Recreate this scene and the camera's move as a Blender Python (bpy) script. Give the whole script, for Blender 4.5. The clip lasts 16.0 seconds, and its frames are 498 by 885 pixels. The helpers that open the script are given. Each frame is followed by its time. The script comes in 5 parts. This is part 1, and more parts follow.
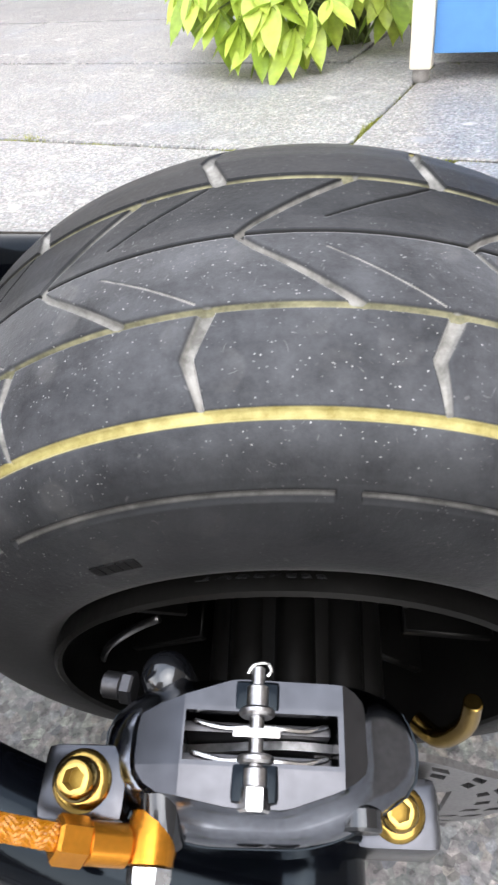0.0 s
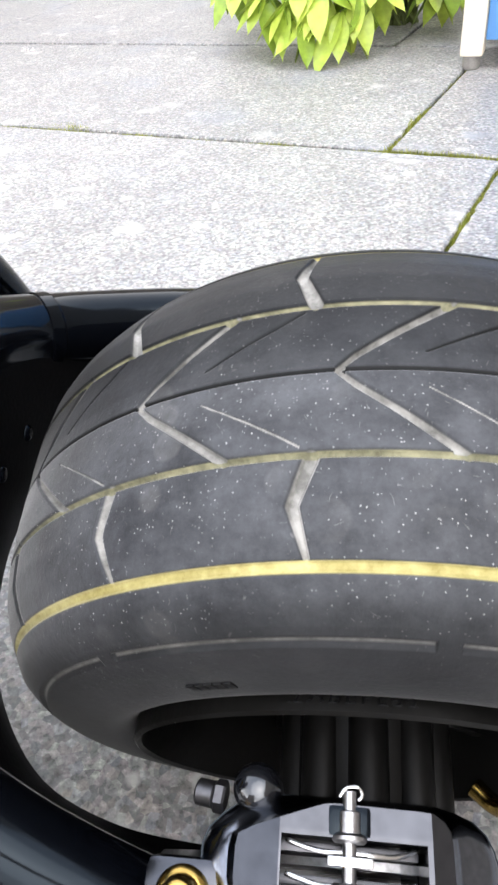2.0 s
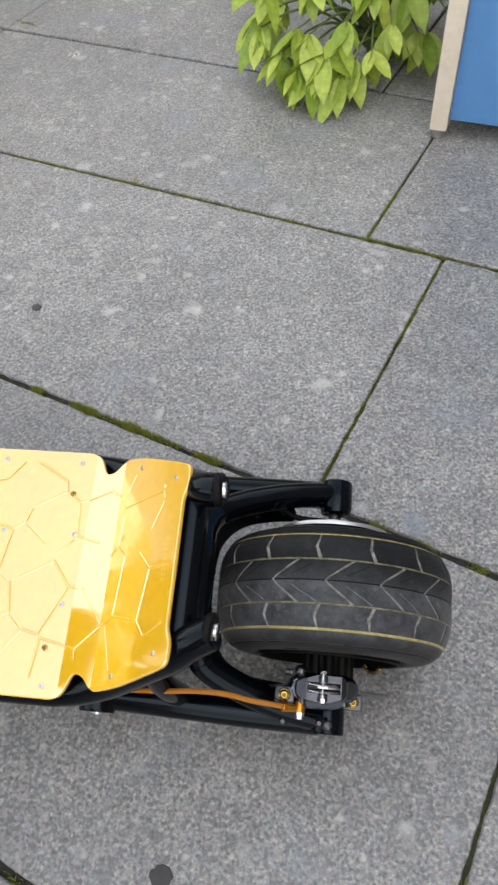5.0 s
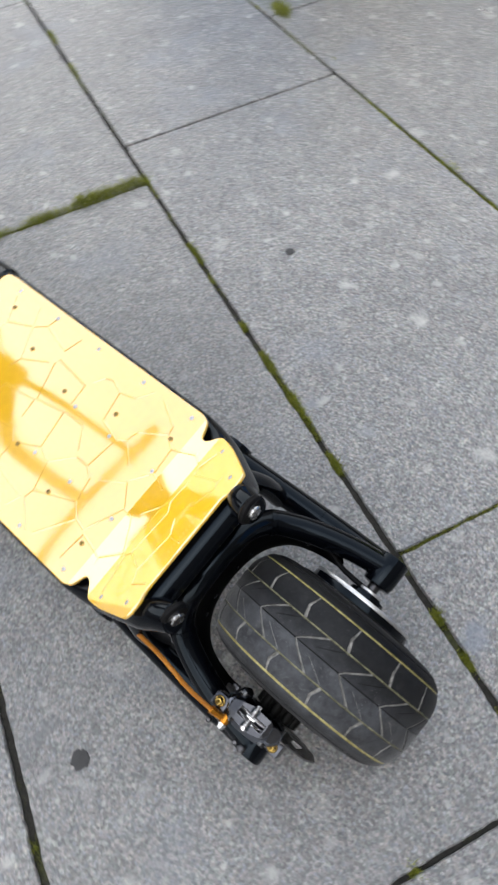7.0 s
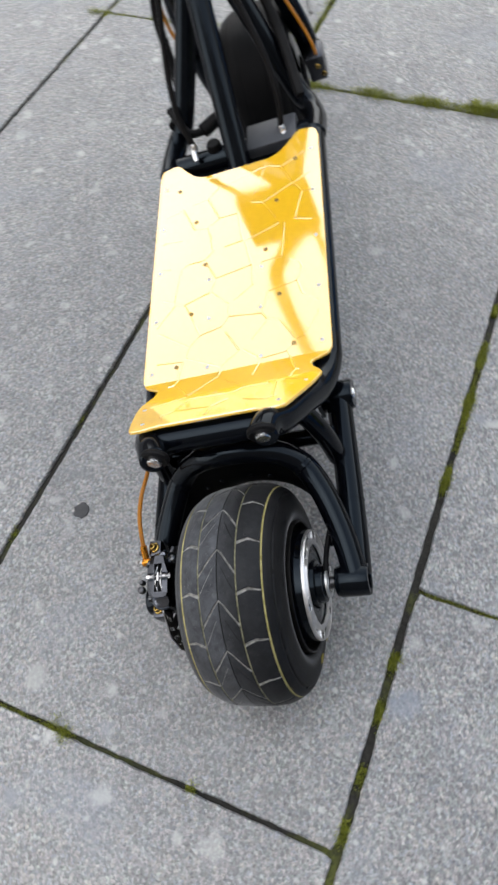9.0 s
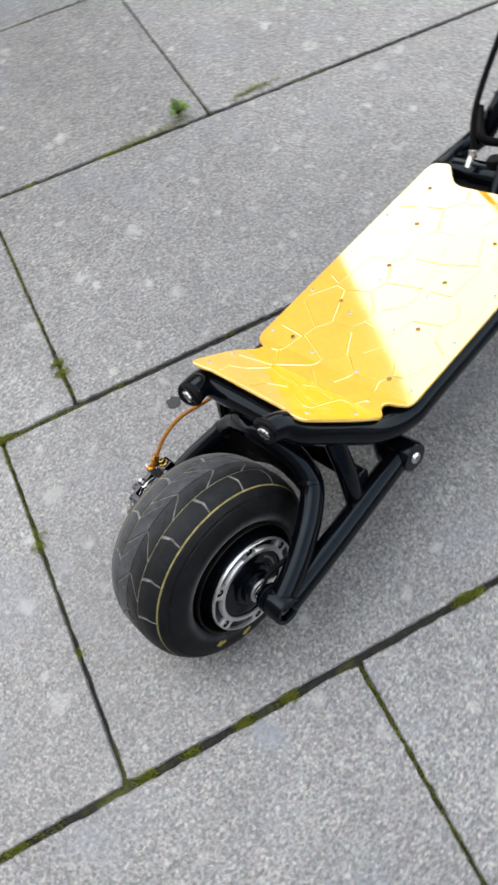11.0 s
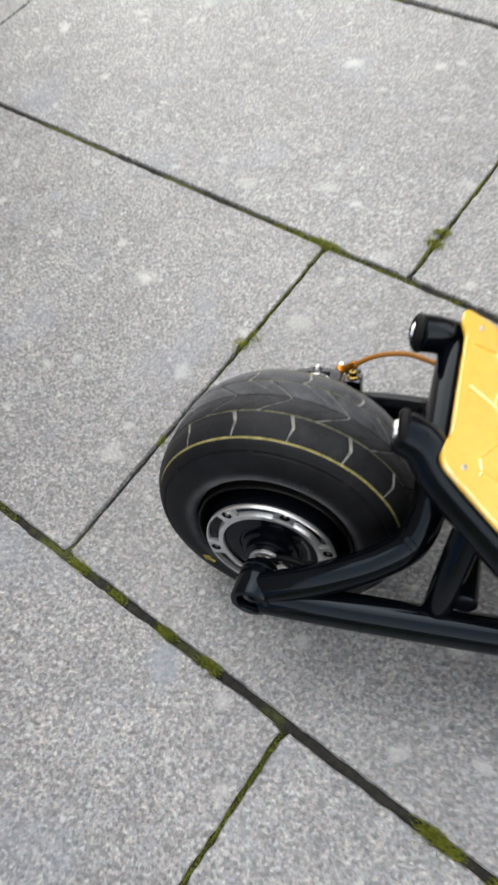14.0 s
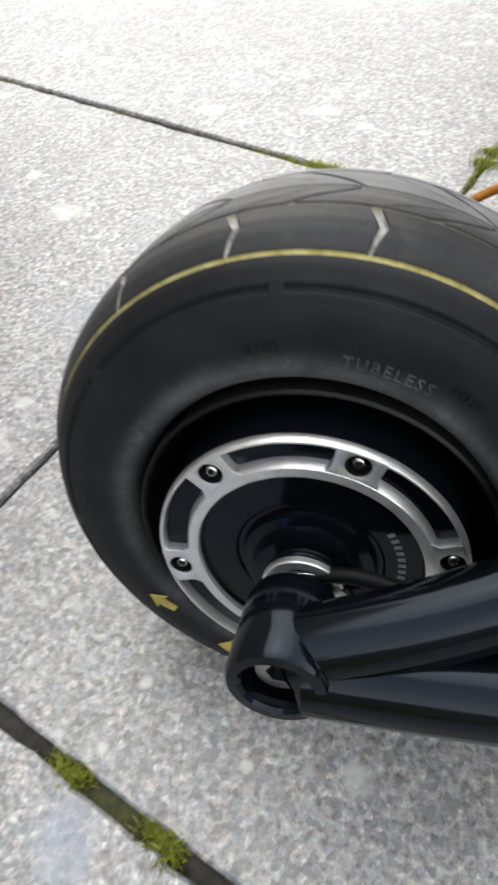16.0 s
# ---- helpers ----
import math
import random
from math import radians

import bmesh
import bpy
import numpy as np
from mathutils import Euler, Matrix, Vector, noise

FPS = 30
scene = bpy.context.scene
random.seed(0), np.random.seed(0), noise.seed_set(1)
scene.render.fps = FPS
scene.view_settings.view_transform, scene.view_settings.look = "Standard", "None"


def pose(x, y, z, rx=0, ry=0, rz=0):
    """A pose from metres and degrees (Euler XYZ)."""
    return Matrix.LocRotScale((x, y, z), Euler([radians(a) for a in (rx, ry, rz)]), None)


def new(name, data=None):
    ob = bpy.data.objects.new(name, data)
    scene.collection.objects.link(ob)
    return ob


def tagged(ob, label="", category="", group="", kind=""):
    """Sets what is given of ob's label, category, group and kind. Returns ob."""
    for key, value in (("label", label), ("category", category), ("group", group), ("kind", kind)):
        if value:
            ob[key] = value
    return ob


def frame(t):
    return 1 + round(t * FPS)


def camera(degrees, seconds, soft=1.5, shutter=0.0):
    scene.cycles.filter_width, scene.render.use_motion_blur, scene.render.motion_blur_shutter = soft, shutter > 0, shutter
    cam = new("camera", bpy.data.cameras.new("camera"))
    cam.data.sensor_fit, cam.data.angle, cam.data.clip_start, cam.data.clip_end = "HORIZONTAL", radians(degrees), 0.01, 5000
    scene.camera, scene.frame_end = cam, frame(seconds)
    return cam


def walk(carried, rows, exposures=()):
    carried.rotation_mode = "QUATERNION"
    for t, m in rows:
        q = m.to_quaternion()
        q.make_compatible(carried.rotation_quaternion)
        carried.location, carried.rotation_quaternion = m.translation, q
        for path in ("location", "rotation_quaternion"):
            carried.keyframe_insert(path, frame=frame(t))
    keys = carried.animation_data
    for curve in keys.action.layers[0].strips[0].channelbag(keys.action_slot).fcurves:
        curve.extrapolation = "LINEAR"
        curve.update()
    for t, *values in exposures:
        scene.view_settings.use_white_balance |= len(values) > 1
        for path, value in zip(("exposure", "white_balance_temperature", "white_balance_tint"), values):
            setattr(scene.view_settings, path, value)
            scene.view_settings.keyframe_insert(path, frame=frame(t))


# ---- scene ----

# ---------------------------------------------------------------- camera
cam = camera(39.45, 16.0, soft=2.6, shutter=0.4)
PATH = [
    (0, 0.0412, 0.0111, 0.3364, 50.44, 4.85, -0.63),
    (0.5, 0.0339, 0.0175, 0.3364, 49.39, 5.18, 0.55),
    (1, 0.0303, 0.0252, 0.3439, 49.21, 5.74, 1.18),
    (1.5, 0.0288, 0.0274, 0.3522, 48.73, 5.64, 1.72),
    (2, 0.0262, 0.0335, 0.3703, 48.39, 5.36, 1.89),
    (2.5, 0.0270, 0.0368, 0.3794, 48.01, 6.12, 2.79),
    (3, 0.0159, 0.0260, 0.4670, 40.44, 7.64, 4.14),
    (3.5, 0.0106, -0.0284, 0.6499, 36.81, 6.45, 0.51),
    (4, -0.0283, -0.1123, 0.8172, 36.54, 4.30, -1.47),
    (4.2, -0.0453, -0.1392, 0.8678, 37.15, 3.33, -1.83),
    (6.5, 0.1529, -0.0726, 0.9671, 33.33, 4.60, 24.72),
    (7, 0.1810, -0.0024, 1.0018, 33.12, 4.38, 38.13),
    (7.5, 0.2969, 0.0245, 1.0398, 31.70, 3.11, 57.06),
    (8, 0.3555, 0.0941, 1.0422, 31.11, 5.02, 65.18),
    (8.5, 0.3078, 0.2008, 0.9973, 27.59, 4.71, 74.82),
    (9, 0.3097, 0.2556, 1.0175, 28.34, 4.92, 85.58),
    (9.5, 0.3710, 0.3653, 1.0535, 28.94, 5.71, 98.26),
    (9.7, 0.3747, 0.3910, 1.0525, 28.40, 5.70, 100.29),
    (11.8, 0.0537, 0.5678, 1.0095, 27.89, 8.55, 144.10),
    (12, 0.0307, 0.5679, 0.9988, 27.56, 8.94, 146.85),
    (12.5, -0.0455, 0.5265, 0.9633, 25.18, 9.81, 156.27),
    (13, -0.0738, 0.5171, 0.9751, 26.20, 9.48, 167.87),
    (13.5, -0.1224, 0.5532, 0.9894, 29.84, 10.79, -176.86),
    (14, -0.0823, 0.5234, 0.8209, 29.63, 9.35, -169.22),
    (14.5, -0.0104, 0.4897, 0.6735, 29.08, 7.49, -174.42),
    (15, 0.0405, 0.4459, 0.6025, 28.22, 7.03, -172.15),
    (15.5, 0.0325, 0.4235, 0.5195, 31.21, 7.76, -168.85),
    (16, 0.0312, 0.4348, 0.4310, 38.05, 5.56, -172.20),
]
EXPOSURES = [(0.0, 1.88, 6670, 12), (2.5, 1.92, 6630, 12), (3.0, 1.84, 6690, 12), (3.5, 1.24, 6710, 10), (4.0, 0.58, 6850, 10), (6.5, 0.72, 6520, 10), (8.0, 0.69, 6510, 10), (9.5, 0.86, 6520, 10),
             (12.0, 0.96, 6760, 10), (13.0, 0.82, 6800, 10), (14.0, 0.99, 6840, 10), (14.5, 1.25, 6780, 10), (15.0, 1.23, 6830, 10), (15.5, 1.23, 6850, 10), (16.0, 1.45, 6910, 9)]
walk(cam, [(t, pose(x, y, z, rx, ry, rz)) for t, x, y, z, rx, ry, rz in PATH], EXPOSURES)

# ---------------------------------------------------------------- light: a bright overcast sky
SUN_UP, SUN_ROUND = radians(66), radians(160)
world = bpy.data.worlds.new("sky")
scene.world = world
world.use_nodes = True
wn, wl = world.node_tree.nodes, world.node_tree.links
sky = wn.new("ShaderNodeTexSky")
sky.sky_type = "NISHITA"
sky.sun_disc = False
sky.sun_elevation, sky.sun_rotation = SUN_UP, SUN_ROUND
sky.air_density, sky.dust_density, sky.ozone_density = 1.0, 6.0, 1.0
pale = wn.new("ShaderNodeHueSaturation")
pale.inputs["Saturation"].default_value = 0.40
wl.new(sky.outputs[0], pale.inputs["Color"])
cloud_co = wn.new("ShaderNodeTexCoord")
cloud_up = wn.new("ShaderNodeSeparateXYZ")
wl.new(cloud_co.outputs["Generated"], cloud_up.inputs[0])
cloud = wn.new("ShaderNodeValToRGB")
cloud.color_ramp.elements[0].position, cloud.color_ramp.elements[0].color = 0.0, (12.0, 11.85, 11.6, 1)
cloud.color_ramp.elements[1].position, cloud.color_ramp.elements[1].color = 1.0, (3.8, 4.45, 5.5, 1)
for at, tone in ((0.35, (11.7, 11.6, 11.4, 1)), (0.68, (7.3, 7.6, 8.2, 1))):
    cloud.color_ramp.elements.new(at).color = tone
wl.new(cloud_up.outputs[2], cloud.inputs[0])
puffs = wn.new("ShaderNodeTexNoise")
puffs.inputs["Scale"].default_value, puffs.inputs["Detail"].default_value = 2.2, 5
wl.new(cloud_co.outputs["Generated"], puffs.inputs["Vector"])
uneven = wn.new("ShaderNodeMapRange")
uneven.inputs[1].default_value, uneven.inputs[2].default_value, uneven.inputs[3].default_value, uneven.inputs[4].default_value = 0.3, 0.7, 0.82, 1.18
wl.new(puffs.outputs[0], uneven.inputs[0])
puffy = wn.new("ShaderNodeVectorMath")
puffy.operation = "SCALE"
wl.new(cloud.outputs[0], puffy.inputs[0])
side_light = wn.new("ShaderNodeMapRange")
side_light.inputs[1].default_value, side_light.inputs[2].default_value, side_light.inputs[3].default_value, side_light.inputs[4].default_value = -1.0, 1.0, 1.12, 0.86
wl.new(cloud_up.outputs[0], side_light.inputs[0])
clouded = wn.new("ShaderNodeMath")
clouded.operation = "MULTIPLY"
wl.new(uneven.outputs[0], clouded.inputs[0])
wl.new(side_light.outputs[0], clouded.inputs[1])
wl.new(clouded.outputs[0], puffy.inputs["Scale"])
veil = wn.new("ShaderNodeMix")
veil.data_type = "RGBA"
veil.inputs[0].default_value = 0.8
wl.new(pale.outputs[0], veil.inputs[6])
wl.new(puffy.outputs[0], veil.inputs[7])
wl.new(veil.outputs[2], wn["Background"].inputs["Color"])
wn["Background"].inputs["Strength"].default_value = 0.15
sun_data = bpy.data.lights.new("sun", "SUN")
sun_data.energy, sun_data.angle, sun_data.color = 0.5, radians(60), (1.0, 0.98, 0.95)
sun = new("sun", sun_data)
sun.rotation_euler = (radians(90) - SUN_UP, 0, radians(180) - SUN_ROUND)


# ---------------------------------------------------------------- materials
def mat(name, colour, rough=0.5, metal=0.0, ior=1.5, coat=0.0, vary=0.0, scale=40.0, bump=0.0, bump_scale=200.0, spec=0.5, rough_vary=0.0, tint=(1.0, 1.0, 1.0)):
    """A Principled material with two scales of colour variation, roughness variation and a fine bump."""
    m = bpy.data.materials.new(name)
    m.use_nodes = True
    n, l = m.node_tree.nodes, m.node_tree.links
    b = n["Principled BSDF"]
    b.inputs["Base Color"].default_value = (*colour, 1)
    b.inputs["Roughness"].default_value = rough
    b.inputs["Metallic"].default_value = metal
    b.inputs["IOR"].default_value = ior
    b.inputs["Coat Weight"].default_value = coat
    b.inputs["Specular IOR Level"].default_value = spec
    b.inputs["Specular Tint"].default_value = (*tint, 1)
    co = n.new("ShaderNodeTexCoord")
    if vary:
        big = n.new("ShaderNodeTexNoise")
        big.inputs["Scale"].default_value, big.inputs["Detail"].default_value = scale, 6
        small = n.new("ShaderNodeTexNoise")
        small.inputs["Scale"].default_value, small.inputs["Detail"].default_value = scale * 9, 3
        l.new(co.outputs["Object"], big.inputs["Vector"])
        l.new(co.outputs["Object"], small.inputs["Vector"])
        add = n.new("ShaderNodeMath")
        add.operation = "ADD"
        l.new(big.outputs[0], add.inputs[0])
        l.new(small.outputs[0], add.inputs[1])
        ramp = n.new("ShaderNodeMapRange")
        ramp.inputs[1].default_value, ramp.inputs[2].default_value = 0.65, 1.35
        ramp.inputs[3].default_value, ramp.inputs[4].default_value = 1 - vary, 1 + vary
        l.new(add.outputs[0], ramp.inputs[0])
        mul = n.new("ShaderNodeVectorMath")
        mul.operation = "SCALE"
        mul.inputs[0].default_value = colour
        l.new(ramp.outputs[0], mul.inputs["Scale"])
        l.new(mul.outputs[0], b.inputs["Base Color"])
        if rough_vary:
            rr = n.new("ShaderNodeMapRange")
            rr.inputs[1].default_value, rr.inputs[2].default_value = 0.3, 0.7
            rr.inputs[3].default_value, rr.inputs[4].default_value = rough - rough_vary, rough + rough_vary
            l.new(big.outputs[0], rr.inputs[0])
            l.new(rr.outputs[0], b.inputs["Roughness"])
    if bump:
        t = n.new("ShaderNodeTexNoise")
        t.inputs["Scale"].default_value, t.inputs["Detail"].default_value = bump_scale, 4
        l.new(co.outputs["Object"], t.inputs["Vector"])
        bm_ = n.new("ShaderNodeBump")
        bm_.inputs["Strength"].default_value, bm_.inputs["Distance"].default_value = bump, 0.001
        l.new(t.outputs[0], bm_.inputs["Height"])
        l.new(bm_.outputs[0], b.inputs["Normal"])
    return m


def ramp_node(n, stops):
    r = n.new("ShaderNodeValToRGB")
    e = r.color_ramp.elements
    while len(e) < len(stops):
        e.new(0.5)
    for el, (p, c) in zip(e, stops):
        el.position, el.color = p, (*c, 1)
    return r


def mix_node(n, l, kind, fac, a, b):
    m = n.new("ShaderNodeMix")
    m.data_type, m.blend_type = "RGBA", kind
    for sock, v in ((m.inputs[0], fac), (m.inputs[6], a), (m.inputs[7], b)):
        if isinstance(v, (int, float)):
            sock.default_value = v
        elif isinstance(v, tuple):
            sock.default_value = (*v, 1)
        else:
            l.new(v, sock)
    return m.outputs[2]


def noise_node(n, l, vec, scale, detail=4, rough=0.5):
    t = n.new("ShaderNodeTexNoise")
    t.inputs["Scale"].default_value, t.inputs["Detail"].default_value, t.inputs["Roughness"].default_value = scale, detail, rough
    l.new(vec, t.inputs["Vector"])
    return t.outputs[0]


def slab_material():
    """Grey granite-aggregate concrete: salt-and-pepper grain, pale worn blotches, faint stains."""
    m = bpy.data.materials.new("granite_concrete")
    m.use_nodes = True
    n, l = m.node_tree.nodes, m.node_tree.links
    b = n["Principled BSDF"]
    co = n.new("ShaderNodeTexCoord").outputs["Object"]
    info = n.new("ShaderNodeObjectInfo")
    grain = ramp_node(n, [(0.33, (0.085, 0.087, 0.092)), (0.43, (0.20, 0.203, 0.209)), (0.56, (0.285, 0.287, 0.291)), (0.68, (0.45, 0.448, 0.44))])
    l.new(noise_node(n, l, co, 215, 3, 0.66), grain.inputs[0])
    chips = n.new("ShaderNodeTexVoronoi")
    chips.inputs["Scale"].default_value = 230
    l.new(co, chips.inputs["Vector"])
    chip_col = ramp_node(n, [(0.0, (0.55, 0.55, 0.57)), (0.5, (1.0, 1.0, 1.0)), (1.0, (1.45, 1.42, 1.36))])
    sep = n.new("ShaderNodeSeparateColor")
    l.new(chips.outputs["Color"], sep.inputs[0])
    l.new(sep.outputs[0], chip_col.inputs[0])
    col = mix_node(n, l, "MULTIPLY", 1.0, grain.outputs[0], chip_col.outputs[0])
    # the aggregate is of mixed stone: buff, rosy, greenish and bluish chips
    hue = ramp_node(n, [(0.0, (1.05, 1.0, 0.91)), (0.25, (1.06, 0.97, 0.98)), (0.5, (1.0, 1.0, 1.0)), (0.75, (0.95, 1.02, 0.94)), (1.0, (0.94, 0.98, 1.09))])
    l.new(sep.outputs[2], hue.inputs[0])
    col = mix_node(n, l, "MULTIPLY", 1.0, col, hue.outputs[0])
    wobble = n.new("ShaderNodeTexNoise")
    wobble.inputs["Scale"].default_value = 30
    l.new(co, wobble.inputs["Vector"])
    for scale, r0, r1, first, pale in ((5.5, 0.04, 0.12, 0.52, (0.58, 0.575, 0.56)), (11.0, 0.05, 0.13, 0.50, (0.56, 0.555, 0.54)), (26.0, 0.05, 0.13, 0.56, (0.60, 0.595, 0.575)), (8.0, 0.04, 0.15, 0.72, (0.26, 0.28, 0.315))):
        warp = n.new("ShaderNodeVectorMath")
        warp.operation = "MULTIPLY_ADD"
        l.new(wobble.outputs["Color"], warp.inputs[0])
        warp.inputs[1].default_value = (0.30 / scale, 0.30 / scale, 0)
        l.new(co, warp.inputs[2])
        spots = n.new("ShaderNodeTexVoronoi")
        spots.voronoi_dimensions = "2D"
        spots.inputs["Scale"].default_value = scale
        l.new(warp.outputs[0], spots.inputs["Vector"])
        spot_f = ramp_node(n, [(r0, (0.75, 0.75, 0.75)), (r1, (0, 0, 0))])
        l.new(spots.outputs["Distance"], spot_f.inputs[0])
        spot_pick = ramp_node(n, [(first, (0, 0, 0)), (first + 0.2, (0.5, 0.5, 0.5)), (0.99, (1, 1, 1))])
        sep2 = n.new("ShaderNodeSeparateColor")
        l.new(spots.outputs["Color"], sep2.inputs[0])
        l.new(sep2.outputs[1], spot_pick.inputs[0])
        col = mix_node(n, l, "MIX", mix_node(n, l, "MULTIPLY", 1.0, spot_f.outputs[0], spot_pick.outputs[0]), col, pale)
    # a few stains of their own: a bluish patch, a dark smear, two smudges, a pale worn patch
    for x, y, wide, long, stain, strength in ((0.183, 0.395, 0.026, 0.034, (0.20, 0.235, 0.30), 0.6), (-0.222, -0.080, 0.016, 0.050, (0.14, 0.145, 0.16), 0.6),
                                              (-0.453, 1.033, 0.026, 0.016, (0.10, 0.10, 0.105), 0.5), (-0.424, 1.118, 0.022, 0.010, (0.10, 0.10, 0.105), 0.5), (0.104, -0.125, 0.024, 0.020, (0.46, 0.455, 0.44), 0.7)):
        near = n.new("ShaderNodeMapping")
        near.vector_type = "TEXTURE"
        near.inputs["Location"].default_value = (x, y, 0)
        near.inputs["Scale"].default_value = (wide, long, 1)
        l.new(co, near.inputs["Vector"])
        ragged = n.new("ShaderNodeVectorMath")
        ragged.operation = "MULTIPLY_ADD"
        l.new(wobble.outputs["Color"], ragged.inputs[0])
        ragged.inputs[1].default_value = (1.6, 1.6, 0)
        l.new(near.outputs[0], ragged.inputs[2])
        off = n.new("ShaderNodeVectorMath")
        off.operation = "DISTANCE"
        l.new(ragged.outputs[0], off.inputs[0])
        off.inputs[1].default_value = (0.8, 0.8, 0)
        fade = ramp_node(n, [(0.45, (strength,) * 3), (1.0, (0, 0, 0))])
        l.new(off.outputs["Value"], fade.inputs[0])
        col = mix_node(n, l, "MIX", fade.outputs[0], col, stain)
    wear = ramp_node(n, [(0.35, (0.86, 0.86, 0.87)), (0.65, (1.12, 1.12, 1.11))])
    l.new(noise_node(n, l, co, 2.3, 5, 0.6), wear.inputs[0])
    col = mix_node(n, l, "MULTIPLY", 1.0, col, wear.outputs[0])
    mid = ramp_node(n, [(0.32, (0.87, 0.87, 0.875)), (0.68, (1.13, 1.13, 1.125))])
    l.new(noise_node(n, l, co, 16, 5, 0.62), mid.inputs[0])
    col = mix_node(n, l, "MULTIPLY", 1.0, col, mid.outputs[0])
    blue = ramp_node(n, [(0.56, (0, 0, 0)), (0.70, (0.34, 0.34, 0.34))])
    l.new(noise_node(n, l, co, 5.2, 4), blue.inputs[0])
    col = mix_node(n, l, "MIX", blue.outputs[0], col, (0.24, 0.27, 0.33))
    tone = n.new("ShaderNodeMapRange")
    tone.inputs[3].default_value, tone.inputs[4].default_value = 0.74, 0.86
    l.new(info.outputs["Random"], tone.inputs[0])
    shade = n.new("ShaderNodeVectorMath")
    shade.operation = "SCALE"
    l.new(col, shade.inputs[0])
    l.new(tone.outputs[0], shade.inputs["Scale"])
    l.new(shade.outputs[0], b.inputs["Base Color"])
    b.inputs["Roughness"].default_value = 0.44
    b.inputs["Specular IOR Level"].default_value = 1.0
    b.inputs["Diffuse Roughness"].default_value = 1.0
    bp = n.new("ShaderNodeBump")
    bp.inputs["Strength"].default_value, bp.inputs["Distance"].default_value = 0.22, 0.0012
    l.new(noise_node(n, l, co, 240, 4, 0.6), bp.inputs["Height"])
    l.new(bp.outputs[0], b.inputs["Normal"])
    return m


def soil_material():
    """Damp dark joint filling with green moss in patches."""
    m = bpy.data.materials.new("joint_soil")
    m.use_nodes = True
    n, l = m.node_tree.nodes, m.node_tree.links
    b = n["Principled BSDF"]
    co = n.new("ShaderNodeTexCoord").outputs["Object"]
    soil = ramp_node(n, [(0.3, (0.008, 0.0078, 0.006)), (0.7, (0.032, 0.030, 0.025))])
    l.new(noise_node(n, l, co, 150, 4), soil.inputs[0])
    moss = ramp_node(n, [(0.3, (0.035, 0.042, 0.010)), (0.7, (0.11, 0.12, 0.025))])
    l.new(noise_node(n, l, co, 220, 4), moss.inputs[0])
    where = ramp_node(n, [(0.51, (0, 0, 0)), (0.61, (1, 1, 1))])
    l.new(noise_node(n, l, co, 6, 6, 0.65), where.inputs[0])
    l.new(mix_node(n, l, "MIX", where.outputs[0], soil.outputs[0], moss.outputs[0]), b.inputs["Base Color"])
    b.inputs["Roughness"].default_value = 0.95
    bp = n.new("ShaderNodeBump")
    bp.inputs["Strength"].default_value, bp.inputs["Distance"].default_value = 1.0, 0.004
    l.new(noise_node(n, l, co, 160, 5, 0.7), bp.inputs["Height"])
    l.new(bp.outputs[0], b.inputs["Normal"])
    return m


def noise_colour(n, l, co, scale):
    """A noise's colour, for bending another texture."""
    t = n.new("ShaderNodeTexNoise")
    t.inputs["Scale"].default_value = scale
    l.new(co, t.inputs["Vector"])
    return t.outputs["Color"]


